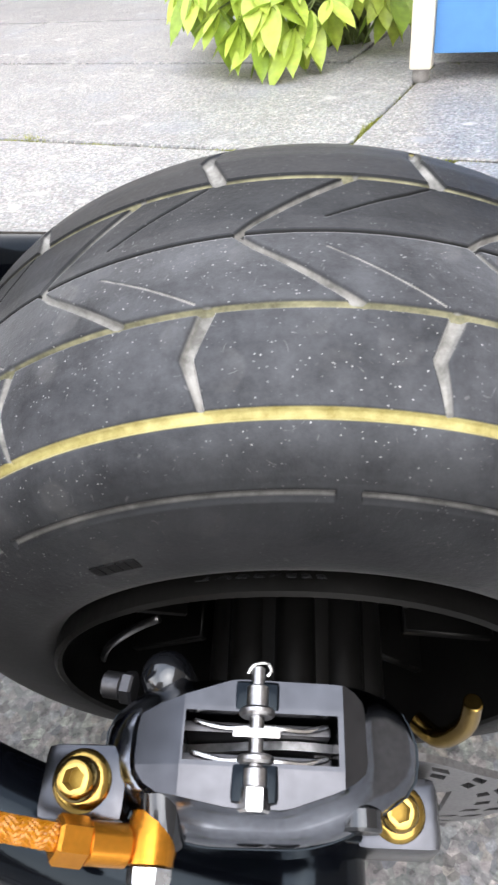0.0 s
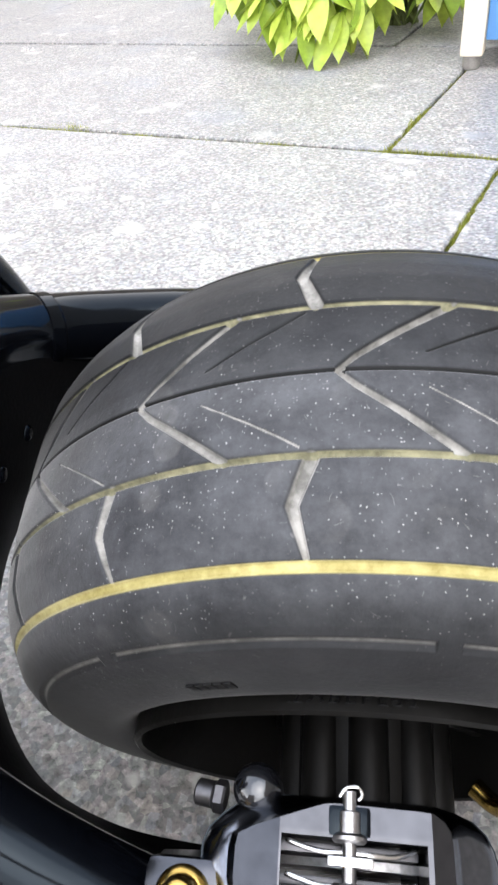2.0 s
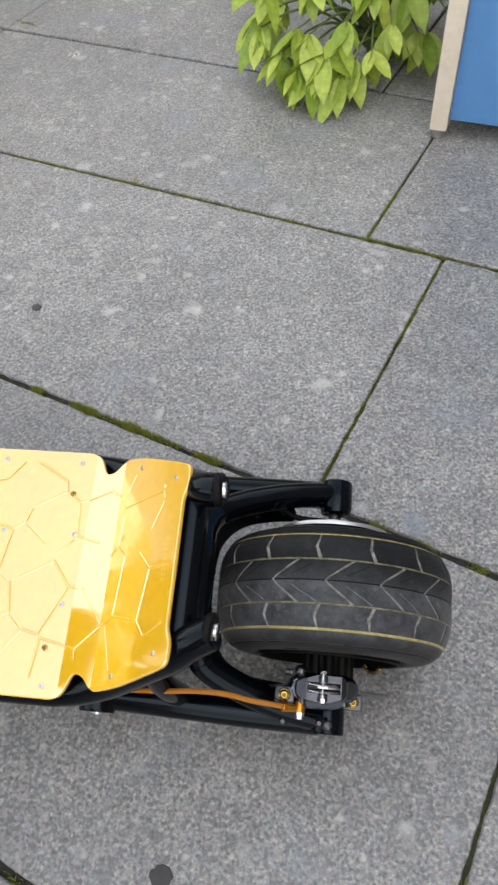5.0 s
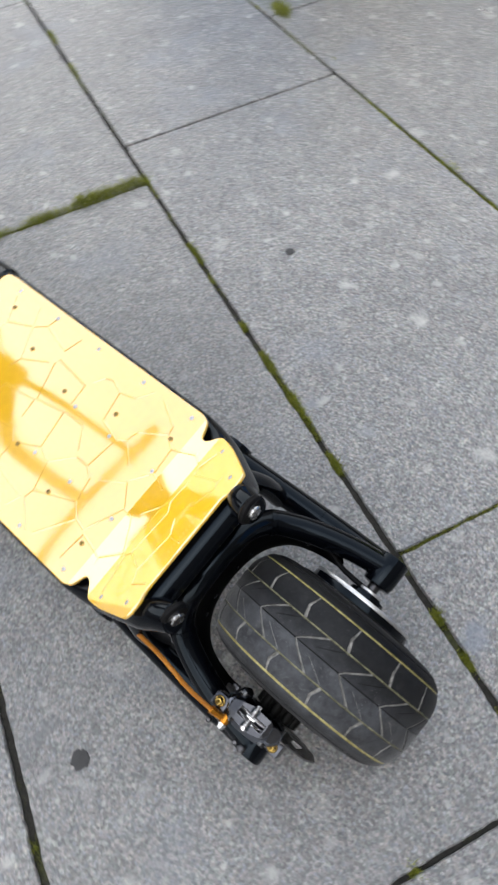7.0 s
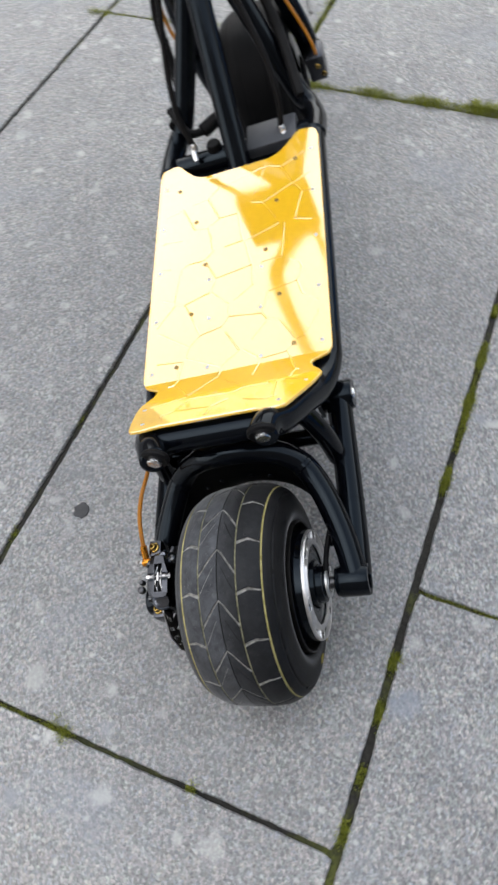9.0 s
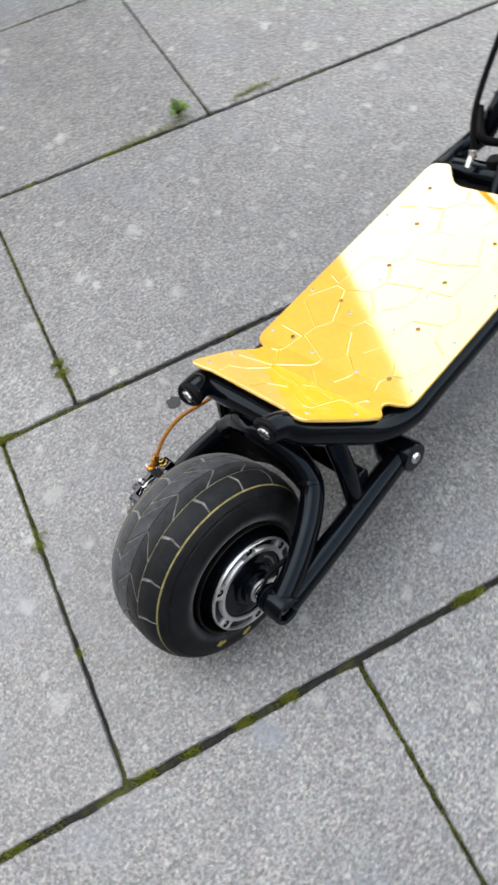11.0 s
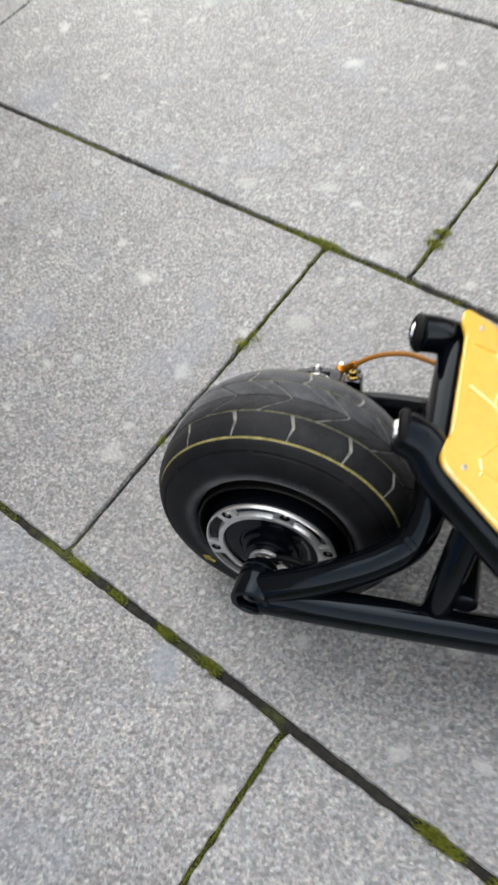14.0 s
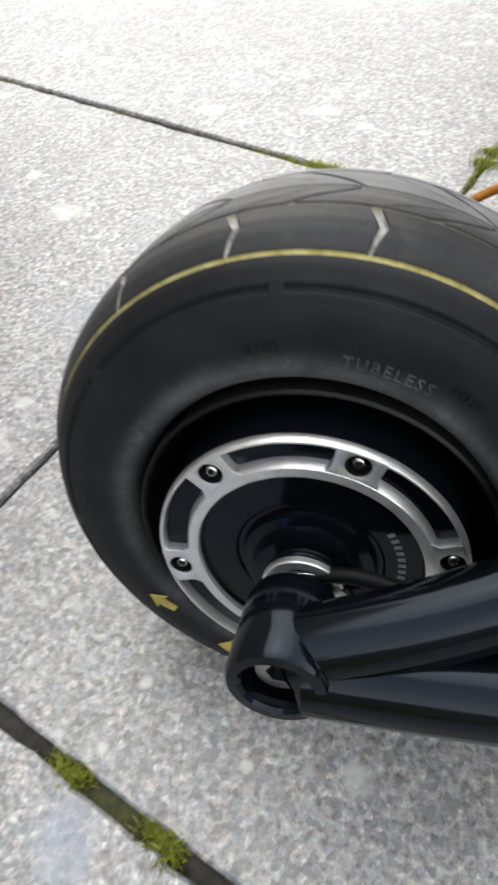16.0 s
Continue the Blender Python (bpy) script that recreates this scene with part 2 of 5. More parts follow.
def rubber_material():
    """Black tyre rubber, greyed by road dust and shading, with dried droplets and white specks."""
    m = bpy.data.materials.new("tyre_rubber")
    m.use_nodes = True
    n, l = m.node_tree.nodes, m.node_tree.links
    b = n["Principled BSDF"]
    co = n.new("ShaderNodeTexCoord").outputs["Object"]
    base = ramp_node(n, [(0.35, (0.005, 0.005, 0.0055)), (0.7, (0.010, 0.010, 0.0105))])
    l.new(noise_node(n, l, co, 35, 6, 0.6), base.inputs[0])
    drops = n.new("ShaderNodeTexVoronoi")
    drops.inputs["Scale"].default_value = 62
    l.new(co, drops.inputs["Vector"])
    drop_f = ramp_node(n, [(0.12, (0.30, 0.30, 0.30)), (0.30, (0.6, 0.6, 0.6)), (0.36, (0, 0, 0))])
    l.new(drops.outputs["Distance"], drop_f.inputs[0])
    pick = ramp_node(n, [(0.45, (0, 0, 0)), (0.6, (1, 1, 1))])
    l.new(noise_node(n, l, co, 30, 3), pick.inputs[0])
    # dust, with painted light and shade mixed into its strength per vertex
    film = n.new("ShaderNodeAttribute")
    film.attribute_name = "dust_and_shade"
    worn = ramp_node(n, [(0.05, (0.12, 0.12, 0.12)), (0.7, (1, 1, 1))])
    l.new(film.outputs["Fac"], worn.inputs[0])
    fac = mix_node(n, l, "MULTIPLY", 1.0, mix_node(n, l, "MULTIPLY", 1.0, drop_f.outputs[0], pick.outputs[0]), worn.outputs[0])
    col = mix_node(n, l, "MIX", fac, base.outputs[0], (0.046, 0.045, 0.043))
    strewn = ramp_node(n, [(0.42, (0.12, 0.12, 0.12)), (0.62, (1, 1, 1))])
    l.new(noise_node(n, l, co, 24, 4, 0.6), strewn.inputs[0])
    for scale, near, far, few in ((1100, 0.16, 0.34, 0.84), (700, 0.10, 0.22, 0.945), (260, 0.06, 0.12, 0.975)):
        specks = n.new("ShaderNodeTexVoronoi")
        specks.inputs["Scale"].default_value = scale
        l.new(mix_node(n, l, "ADD", 0.5 / scale, co, noise_colour(n, l, co, scale * 2.2)), specks.inputs["Vector"])
        speck_f = ramp_node(n, [(near, (0.9, 0.9, 0.9)), (far, (0, 0, 0))])
        l.new(specks.outputs["Distance"], speck_f.inputs[0])
        lone = n.new("ShaderNodeSeparateColor")
        l.new(specks.outputs["Color"], lone.inputs[0])
        pick2 = ramp_node(n, [(few, (0, 0, 0)), (min(few + 0.18, 0.99), (1, 1, 1))])
        l.new(lone.outputs[0], pick2.inputs[0])
        speck = mix_node(n, l, "MULTIPLY", 1.0, mix_node(n, l, "MULTIPLY", 1.0, speck_f.outputs[0], pick2.outputs[0]), mix_node(n, l, "MULTIPLY", 1.0, worn.outputs[0], strewn.outputs[0]))
        col = mix_node(n, l, "MIX", speck, col, (0.33, 0.33, 0.325))
    scuffs = n.new("ShaderNodeTexVoronoi")
    scuffs.inputs["Scale"].default_value = 95
    bent = mix_node(n, l, "ADD", 0.02, co, noise_colour(n, l, co, 60))
    l.new(bent, scuffs.inputs["Vector"])
    scuffs.feature = "DISTANCE_TO_EDGE"
    scuff_f = ramp_node(n, [(0.008, (0.32, 0.32, 0.32)), (0.02, (0, 0, 0))])
    l.new(scuffs.outputs["Distance"], scuff_f.inputs[0])
    some = ramp_node(n, [(0.60, (0, 0, 0)), (0.70, (1, 1, 1))])
    l.new(noise_node(n, l, co, 340, 2), some.inputs[0])
    col = mix_node(n, l, "MIX", mix_node(n, l, "MULTIPLY", 1.0, mix_node(n, l, "MULTIPLY", 1.0, scuff_f.outputs[0], some.outputs[0]), worn.outputs[0]), col, (0.17, 0.167, 0.16))
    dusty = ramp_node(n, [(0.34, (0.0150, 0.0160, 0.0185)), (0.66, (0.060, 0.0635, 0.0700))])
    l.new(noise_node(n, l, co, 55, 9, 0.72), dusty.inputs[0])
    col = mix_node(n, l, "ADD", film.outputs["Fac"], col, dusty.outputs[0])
    patchy = noise_node(n, l, co, 140, 5, 0.65)
    for name, lo, hi, thin in (("line_dark", (0.006, 0.006, 0.006), (0.008, 0.008, 0.008), 0.1), ("line_dust", (0.11, 0.108, 0.10), (0.30, 0.295, 0.28), 0.25),
                               ("line_pale", (0.09, 0.088, 0.055), (0.27, 0.26, 0.165), 0.25), ("line_yellow", (0.24, 0.205, 0.07), (0.44, 0.40, 0.185), 0.1)):
        at = n.new("ShaderNodeAttribute")
        at.attribute_name = name
        paint = ramp_node(n, [(0.35, lo), (0.65, hi)])
        l.new(patchy, paint.inputs[0])
        soft = ramp_node(n, [(thin, (0, 0, 0)), (thin + 0.3, (1, 1, 1))])
        l.new(at.outputs["Fac"], soft.inputs[0])
        col = mix_node(n, l, "MIX", soft.outputs[0], col, paint.outputs[0])
    l.new(col, b.inputs["Base Color"])
    b.inputs["Roughness"].default_value = 0.52
    b.inputs["Specular IOR Level"].default_value = 0.13
    b.inputs["Specular Tint"].default_value = (0.90, 0.95, 1.0, 1)
    b.inputs["Sheen Roughness"].default_value = 0.40
    dusting = n.new("ShaderNodeMath")
    dusting.operation = "MULTIPLY_ADD"
    dusting.inputs[1].default_value, dusting.inputs[2].default_value = 0.32, 0.0
    l.new(film.outputs["Fac"], dusting.inputs[0])
    l.new(dusting.outputs[0], b.inputs["Sheen Weight"])
    bp = n.new("ShaderNodeBump")
    bp.inputs["Strength"].default_value, bp.inputs["Distance"].default_value = 0.25, 0.0006
    l.new(noise_node(n, l, co, 500, 4, 0.7), bp.inputs["Height"])
    l.new(bp.outputs[0], b.inputs["Normal"])
    return m


SLAB = slab_material()
SOIL = soil_material()
RUBBER = rubber_material()
GOLD = mat("gold_gloss_plate", (0.84, 0.485, 0.018), 0.07, ior=3.6, vary=0.06, scale=12, rough_vary=0.02, bump=0.04, bump_scale=60)
GOLD_RIB = mat("pale_gold_rib", (0.84, 0.53, 0.05), 0.20, ior=3.4, vary=0.05, scale=40)
BLACK = mat("black_satin_paint", (0.0016, 0.0020, 0.0032), 0.12, vary=0.25, scale=30, rough_vary=0.03, bump=0.03, bump_scale=200, spec=0.20, tint=(0.68, 0.85, 1.0))
BLACK_MATT = mat("black_matt_plastic", (0.004, 0.004, 0.0045), 0.5, vary=0.3, scale=60, bump=0.15, bump_scale=500, spec=0.11)
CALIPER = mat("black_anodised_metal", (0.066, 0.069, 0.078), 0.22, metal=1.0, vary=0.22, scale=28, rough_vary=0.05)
# Paler, bluer copy of CALIPER: the sky it mirrors put into the colour.
SHOULDER = mat("sky_paled_metal", (0.150, 0.162, 0.190), 0.17, metal=1.0, vary=0.2, scale=60, rough_vary=0.04)
GLOSS_BLACK = mat("gloss_black_enamel", (0.005, 0.0055, 0.007), 0.12, vary=0.2, scale=60, spec=0.9, tint=(0.92, 0.96, 1.0))
HUB = mat("dusty_black_casting", (0.0035, 0.0034, 0.0032), 0.40, vary=0.35, scale=45, rough_vary=0.08, bump=0.12, bump_scale=300, spec=0.14)
BRIGHT = mat("bright_machined_metal", (0.62, 0.62, 0.62), 0.24, metal=1.0, vary=0.12, scale=80, rough_vary=0.08)
SILVER = mat("bare_aluminium", (0.60, 0.60, 0.60), 0.38, metal=0.92, vary=0.15, scale=120, bump=0.05)
STEEL = mat("brushed_steel", (0.36, 0.36, 0.37), 0.32, metal=1.0, vary=0.25, scale=90)
DISC = mat("dull_disc_steel", (0.23, 0.23, 0.235), 0.40, metal=1.0, vary=0.3, scale=90, rough_vary=0.08)
BRASS = mat("gold_anodised_bolt", (0.36, 0.245, 0.070), 0.22, metal=1.0, vary=0.12, scale=150)
# Darker copy of BRASS for sockets, their shade put into the colour.
BRASS_SHADE = mat("shaded_gold_socket", (0.15, 0.10, 0.024), 0.3, metal=1.0, vary=0.12, scale=150)
ORANGE_METAL = mat("orange_anodised_metal", (0.50, 0.205, 0.022), 0.27, metal=0.85, vary=0.15, scale=100)
ORANGE_HOSE = mat("orange_braided_hose", (0.38, 0.140, 0.003), 0.36, vary=0.15, scale=300)
DARK_STEEL = mat("dark_steel", (0.07, 0.07, 0.075), 0.35, metal=0.9, vary=0.2, scale=80)
PLATE = mat("charcoal_satin_plate", (0.030, 0.033, 0.040), 0.42, vary=0.15, scale=60, bump=0.05)
ARROW = mat("yellow_rubber_mark", (0.27, 0.215, 0.045), 0.8, vary=0.3, scale=120)
PRINT = mat("grey_print", (0.15, 0.15, 0.15), 0.6)
BLUE = mat("blue_paint", (0.10, 0.27, 0.58), 0.45, vary=0.06, scale=6, bump=0.05, bump_scale=30)
CREAM = mat("cream_painted_wood", (0.74, 0.66, 0.54), 0.5, vary=0.08, scale=8)
GREY_FOOT = mat("grey_plastic_foot", (0.22, 0.21, 0.20), 0.7, vary=0.2, scale=40)
GUM = mat("trodden_gum", (0.045, 0.045, 0.047), 0.8, vary=0.3, scale=60)
FACADE = mat("rendered_wall", (0.22, 0.20, 0.18), 0.9, vary=0.15, scale=1.5, bump=0.2, bump_scale=60)
PAPER = mat("white_litter", (0.75, 0.74, 0.72), 0.7, vary=0.1, scale=60)
STEM = mat("green_stem", (0.10, 0.13, 0.04), 0.7, vary=0.3, scale=60)


def leaf_material(name, dark, light):
    m = bpy.data.materials.new(name)
    m.use_nodes = True
    n, l = m.node_tree.nodes, m.node_tree.links
    b = n["Principled BSDF"]
    info = n.new("ShaderNodeObjectInfo")
    geo = n.new("ShaderNodeNewGeometry")
    r = ramp_node(n, [(0.0, dark), (1.0, light)])
    add = n.new("ShaderNodeMath")
    add.operation = "FRACT"
    s = n.new("ShaderNodeMath")
    s.operation = "ADD"
    l.new(info.outputs["Random"], s.inputs[0])
    l.new(geo.outputs["Random Per Island"], s.inputs[1])
    l.new(s.outputs[0], add.inputs[0])
    l.new(add.outputs[0], r.inputs[0])
    co = n.new("ShaderNodeTexCoord").outputs["Object"]
    patch = ramp_node(n, [(0.35, (0.8, 0.8, 0.8)), (0.65, (1.2, 1.2, 1.1))])
    l.new(noise_node(n, l, co, 45, 4), patch.inputs[0])
    col = mix_node(n, l, "MULTIPLY", 1.0, r.outputs[0], patch.outputs[0])
    l.new(col, b.inputs["Base Color"])
    b.inputs["Roughness"].default_value = 0.4
    tr = n.new("ShaderNodeBsdfTranslucent")
    l.new(col, tr.inputs["Color"])
    mx = n.new("ShaderNodeMixShader")
    mx.inputs[0].default_value = 0.3
    l.new(b.outputs[0], mx.inputs[1])
    l.new(tr.outputs[0], mx.inputs[2])
    l.new(mx.outputs[0], n["Material Output"].inputs["Surface"])
    return m


LEAF = leaf_material("yellow_green_leaf", (0.20, 0.32, 0.035), (0.50, 0.60, 0.11))
WEED = leaf_material("weed_leaf", (0.06, 0.12, 0.02), (0.14, 0.22, 0.04))
MOSS = leaf_material("moss_blade", (0.11, 0.13, 0.016), (0.32, 0.34, 0.055))


# ---------------------------------------------------------------- mesh helpers
def to_mesh(name, bm, material, smooth=True):
    bmesh.ops.recalc_face_normals(bm, faces=bm.faces)
    me = bpy.data.meshes.new(name)
    bm.to_mesh(me)
    bm.free()
    me.materials.append(material)
    if smooth:
        me.shade_smooth()
        me.set_sharp_from_angle(angle=radians(38))
    return me


def part(name, bm, material, parent=None, label="", smooth=True):
    me = bm if isinstance(bm, bpy.types.Mesh) else to_mesh(name, bm, material, smooth)
    ob = new(name, me)
    if parent:
        ob.parent = parent
    return tagged(ob, label)


def curve_points(pts, per=8):
    """A Catmull-Rom curve through the points."""
    p = [Vector(q) for q in pts]
    if len(p) < 3 or per < 2:
        return p
    out = []
    for i in range(len(p) - 1):
        a, b, c, d = p[max(i - 1, 0)], p[i], p[i + 1], p[min(i + 2, len(p) - 1)]
        for k in range(per):
            t = k / per
            out.append(0.5 * (2 * b + (c - a) * t + (2 * a - 5 * b + 4 * c - d) * t * t + (3 * b - a - 3 * c + d) * t ** 3))
    return out + [p[-1]]


def tube(pts, r, seg=20, per=8, bm=None, flat=1.0):
    """A round tube swept along a curve; r is a radius or one radius a point of the curve's ends."""
    bm = bm or bmesh.new()
    path = curve_points(pts, per)
    n = len(path)
    radii = [r[0] + (r[1] - r[0]) * i / (n - 1) for i in range(n)] if isinstance(r, tuple) else [r] * n
    tang = [(path[min(i + 1, n - 1)] - path[max(i - 1, 0)]).normalized() for i in range(n)]
    up = tang[0].orthogonal().normalized()
    if abs(tang[0].z) < 0.8:
        up = (Vector((0, 0, 1)) - tang[0] * tang[0].z).normalized()
    rings = []

    def ring(c, t, u, rad):
        side = t.cross(u)
        return [bm.verts.new(c + rad * (math.cos(a) * side + flat * math.sin(a) * u)) for a in (2 * math.pi * k / seg for k in range(seg))]

    for i in range(n):
        up = (up - tang[i] * up.dot(tang[i])).normalized()
        if i == 0:
            rings.append(ring(path[0] + tang[0] * 0, tang[0], up, radii[0] * 0.86))
            rings.append(ring(path[0] + tang[0] * radii[0] * 0.14, tang[0], up, radii[0]))
        elif i == n - 1:
            rings.append(ring(path[-1] - tang[-1] * radii[-1] * 0.14, tang[-1], up, radii[-1]))
            rings.append(ring(path[-1], tang[-1], up, radii[-1] * 0.86))
        else:
            rings.append(ring(path[i], tang[i], up, radii[i]))
    for a, b in zip(rings, rings[1:]):
        for k in range(seg):
            bm.faces.new((a[k], a[(k + 1) % seg], b[(k + 1) % seg], b[k]))
    bm.faces.new(rings[0][::-1])
    bm.faces.new(rings[-1])
    return bm


def lathe(profile, seg=48, axis="y", centre=(0, 0, 0), bm=None, close=False):
    """A body of revolution. profile: (radius, height along the axis)."""
    bm = bm or bmesh.new()
    c = Vector(centre)
    rings = []
    for r, h in profile:
        row = []
        for k in range(seg):
            a = 2 * math.pi * k / seg
            u, v = r * math.cos(a), r * math.sin(a)
            row.append(bm.verts.new(c + Vector({"y": (u, h, v), "z": (u, v, h), "x": (h, u, v)}[axis])))
        rings.append(row)
    for a, b in zip(rings, rings[1:]):
        for k in range(seg):
            bm.faces.new((a[k], a[(k + 1) % seg], b[(k + 1) % seg], b[k]))
    if close:
        for k in range(seg):
            bm.faces.new((rings[-1][k], rings[-1][(k + 1) % seg], rings[0][(k + 1) % seg], rings[0][k]))
    else:
        bm.faces.new(rings[0][::-1])
        bm.faces.new(rings[-1])
    return bm


def block(x0, x1, y0, y1, z0, z1, bevel=0.0, bm=None, m=None, seg=2):
    bm = bm or bmesh.new()
    made = bmesh.ops.create_cube(bm, size=1)["verts"]
    for v in made:
        v.co = Vector(((x0 + x1) / 2 + v.co.x * (x1 - x0), (y0 + y1) / 2 + v.co.y * (y1 - y0), (z0 + z1) / 2 + v.co.z * (z1 - z0)))
    if bevel:
        edges = {e for v in made for e in v.link_edges}
        made = list({v for f in bmesh.ops.bevel(bm, geom=list(edges), offset=bevel, segments=seg, affect="EDGES", profile=0.6)["faces"] for v in f.verts})
    if m is not None:
        bmesh.ops.transform(bm, matrix=m, verts=made)
    return bm


def prism(outline, z0, z1, bevel=0.0, bm=None, m=None, holes=()):
    """A plate with the given plan outline (and holes), between two heights."""
    bm = bm or bmesh.new()
    start = set(bm.verts)
    if holes:
        loops = []
        edges = []
        for loop in (outline, *holes):
            vs = [bm.verts.new((x, y, z1)) for x, y in loop]
            edges += [bm.edges.new((vs[i], vs[(i + 1) % len(vs)])) for i in range(len(vs))]
        faces = [f for f in bmesh.ops.triangle_fill(bm, use_beauty=True, edges=edges, normal=(0, 0, 1))["geom"] if isinstance(f, bmesh.types.BMFace)]
    else:
        faces = [bm.faces.new([bm.verts.new((x, y, z1)) for x, y in outline])]
    ext = bmesh.ops.extrude_face_region(bm, geom=faces)
    bmesh.ops.translate(bm, vec=(0, 0, z0 - z1), verts=[v for v in ext["geom"] if isinstance(v, bmesh.types.BMVert)])
    mine = [v for v in bm.verts if v not in start]
    if bevel:
        edges = [e for e in {e for v in mine for e in v.link_edges} if abs(e.verts[0].co.z - e.verts[1].co.z) < 1e-6 and len(e.link_faces) == 2 and abs(e.link_faces[0].normal.dot(e.link_faces[1].normal)) < 0.5]
        bm.normal_update()
        edges = [e for e in {e for v in mine for e in v.link_edges} if len(e.link_faces) == 2 and e.link_faces[0].normal.dot(e.link_faces[1].normal) < 0.5 and abs(e.verts[0].co.z - e.verts[1].co.z) < 1e-6]
        bmesh.ops.bevel(bm, geom=edges, offset=bevel, segments=2, affect="EDGES", profile=0.5)
        mine = [v for v in bm.verts if v not in start]
    if m is not None:
        bmesh.ops.transform(bm, matrix=m, verts=mine)
    return bm


def ring_points(cx, cy, r, n, a0=0.0, a1=360.0):
    return [(cx + r * math.cos(radians(a0 + (a1 - a0) * k / n)), cy + r * math.sin(radians(a0 + (a1 - a0) * k / n))) for k in range(n)]


def round_corners(outline, r, n=5):
    """The outline with each corner rounded by a radius r (one value, or one a corner)."""
    out = []
    k = len(outline)
    for i in range(k):
        rad = r[i] if isinstance(r, (list, tuple)) else r
        p, q, s = (Vector(outline[j % k]) for j in (i - 1, i, i + 1))
        d0, d1 = (p - q), (s - q)
        cut = min(rad, 0.45 * d0.length, 0.45 * d1.length)
        a, b = q + d0.normalized() * cut, q + d1.normalized() * cut
        for j in range(n + 1):
            t = j / n
            w = (1 - t) ** 2 * a + 2 * t * (1 - t) * q + t * t * b
            out.append((w.x, w.y))
    return out


def bolt_mesh(name, r, h, material, socket=True, dome=False):
    """A socket screw: head with a hexagonal recess, standing on z = 0."""
    bm = bmesh.new()
    s = 24
    prof = [(r, 0), (r, h * 0.75), (r * 0.9, h)]
    if dome == "button":
        prof = [(r, 0), (r * 1.0, h * 0.35), (r * 0.97, h * 0.62), (r * 0.88, h * 0.86), (r * 0.76, h * 0.97), (r * 0.64, h)]
    elif dome:
        prof = [(r, 0), (r * 0.96, h * 0.4), (r * 0.75, h * 0.85), (r * 0.55, h)]
    rows = [[bm.verts.new((a * math.cos(2 * math.pi * k / s), a * math.sin(2 * math.pi * k / s), z)) for k in range(s)] for a, z in prof]

    def hexa(k, rad):
        ang = (2 * math.pi * k / s) % (math.pi / 3) - math.pi / 6
        return rad / math.cos(ang) * 0.9

    hr = r * 0.5
    for z in (h, h * 0.15):
        rows.append([bm.verts.new((hexa(k, hr) * math.cos(2 * math.pi * k / s), hexa(k, hr) * math.sin(2 * math.pi * k / s), z)) for k in range(s)])
    for a, b in zip(rows, rows[1:]):
        for k in range(s):
            bm.faces.new((a[k], a[(k + 1) % s], b[(k + 1) % s], b[k]))
    bm.faces.new(rows[0][::-1])
    # recess faces take a darker metal, standing in for the shade inside
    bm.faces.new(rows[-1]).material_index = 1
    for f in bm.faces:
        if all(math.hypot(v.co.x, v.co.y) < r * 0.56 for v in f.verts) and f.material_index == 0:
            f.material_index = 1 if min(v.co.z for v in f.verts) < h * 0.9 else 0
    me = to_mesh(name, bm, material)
    me.materials.append(BRASS_SHADE if material == BRASS else STEEL if material in (BRIGHT, SILVER) else DARK_STEEL)
    return me


def place(name, mesh, m, parent, label=""):
    ob = new(name, mesh)
    ob.parent = parent
    ob.matrix_basis = m
    return tagged(ob, label)


def aim(at, way, spin=0.0):
    """A pose at a place whose z looks along way."""
    return Matrix.Translation(at) @ Vector(way).to_track_quat("Z", "Y").to_matrix().to_4x4() @ Matrix.Rotation(spin, 4, "Z")


# ---------------------------------------------------------------- the pavement
ROUND = -26.1          # the courses of slabs run this many degrees off the x axis
RAIL = Matrix.Rotation(radians(ROUND), 4, "Z")


def paved(s, v, z=0.0):
    """A place on the pavement from metres along and across the courses."""
    return RAIL @ Vector((s, v, z))


ground = part("ground", block(-60, 60, -60, 60, -0.5, -0.010), SLAB)
tagged(ground, "grey concrete ground reaching away from the paved court", "ground", kind="structure")
bed = part("joint_bed", prism([(-6.5, -3.50), (6.5, -4.36), (6.5, 4.94), (-6.5, 4.36)], -0.009, -0.0065, m=RAIL), SOIL)
tagged(bed, "dark damp soil with moss in the paving joints", "soil", kind="structure")
pavement = new("pavement")
tagged(pavement, "grey speckled granite-concrete paving slabs with mossy joints", "pavement", kind="structure")

COURSES = [-3.96, -3.36, -2.72, -2.10, -1.44, -0.812, -0.215, 0.403, 1.022, 1.605, 2.21, 2.83, 3.44, 4.06, 4.68]
FAN = {-1.44: (-1.455, -.066), -0.812: (-.828, -.066), -0.215: (-.217, -.022), 0.403: (.403, .003), 1.022: (1.048, .040), 1.605: (1.632, .045)}
KNOWN = {-0.812: [0.05, -1.37], -0.215: [0.197, -1.222], 0.403: [-0.165, -1.385], 1.022: [-0.330, -1.745], -1.44: [-0.492, 0.80]}
rng = random.Random(7)


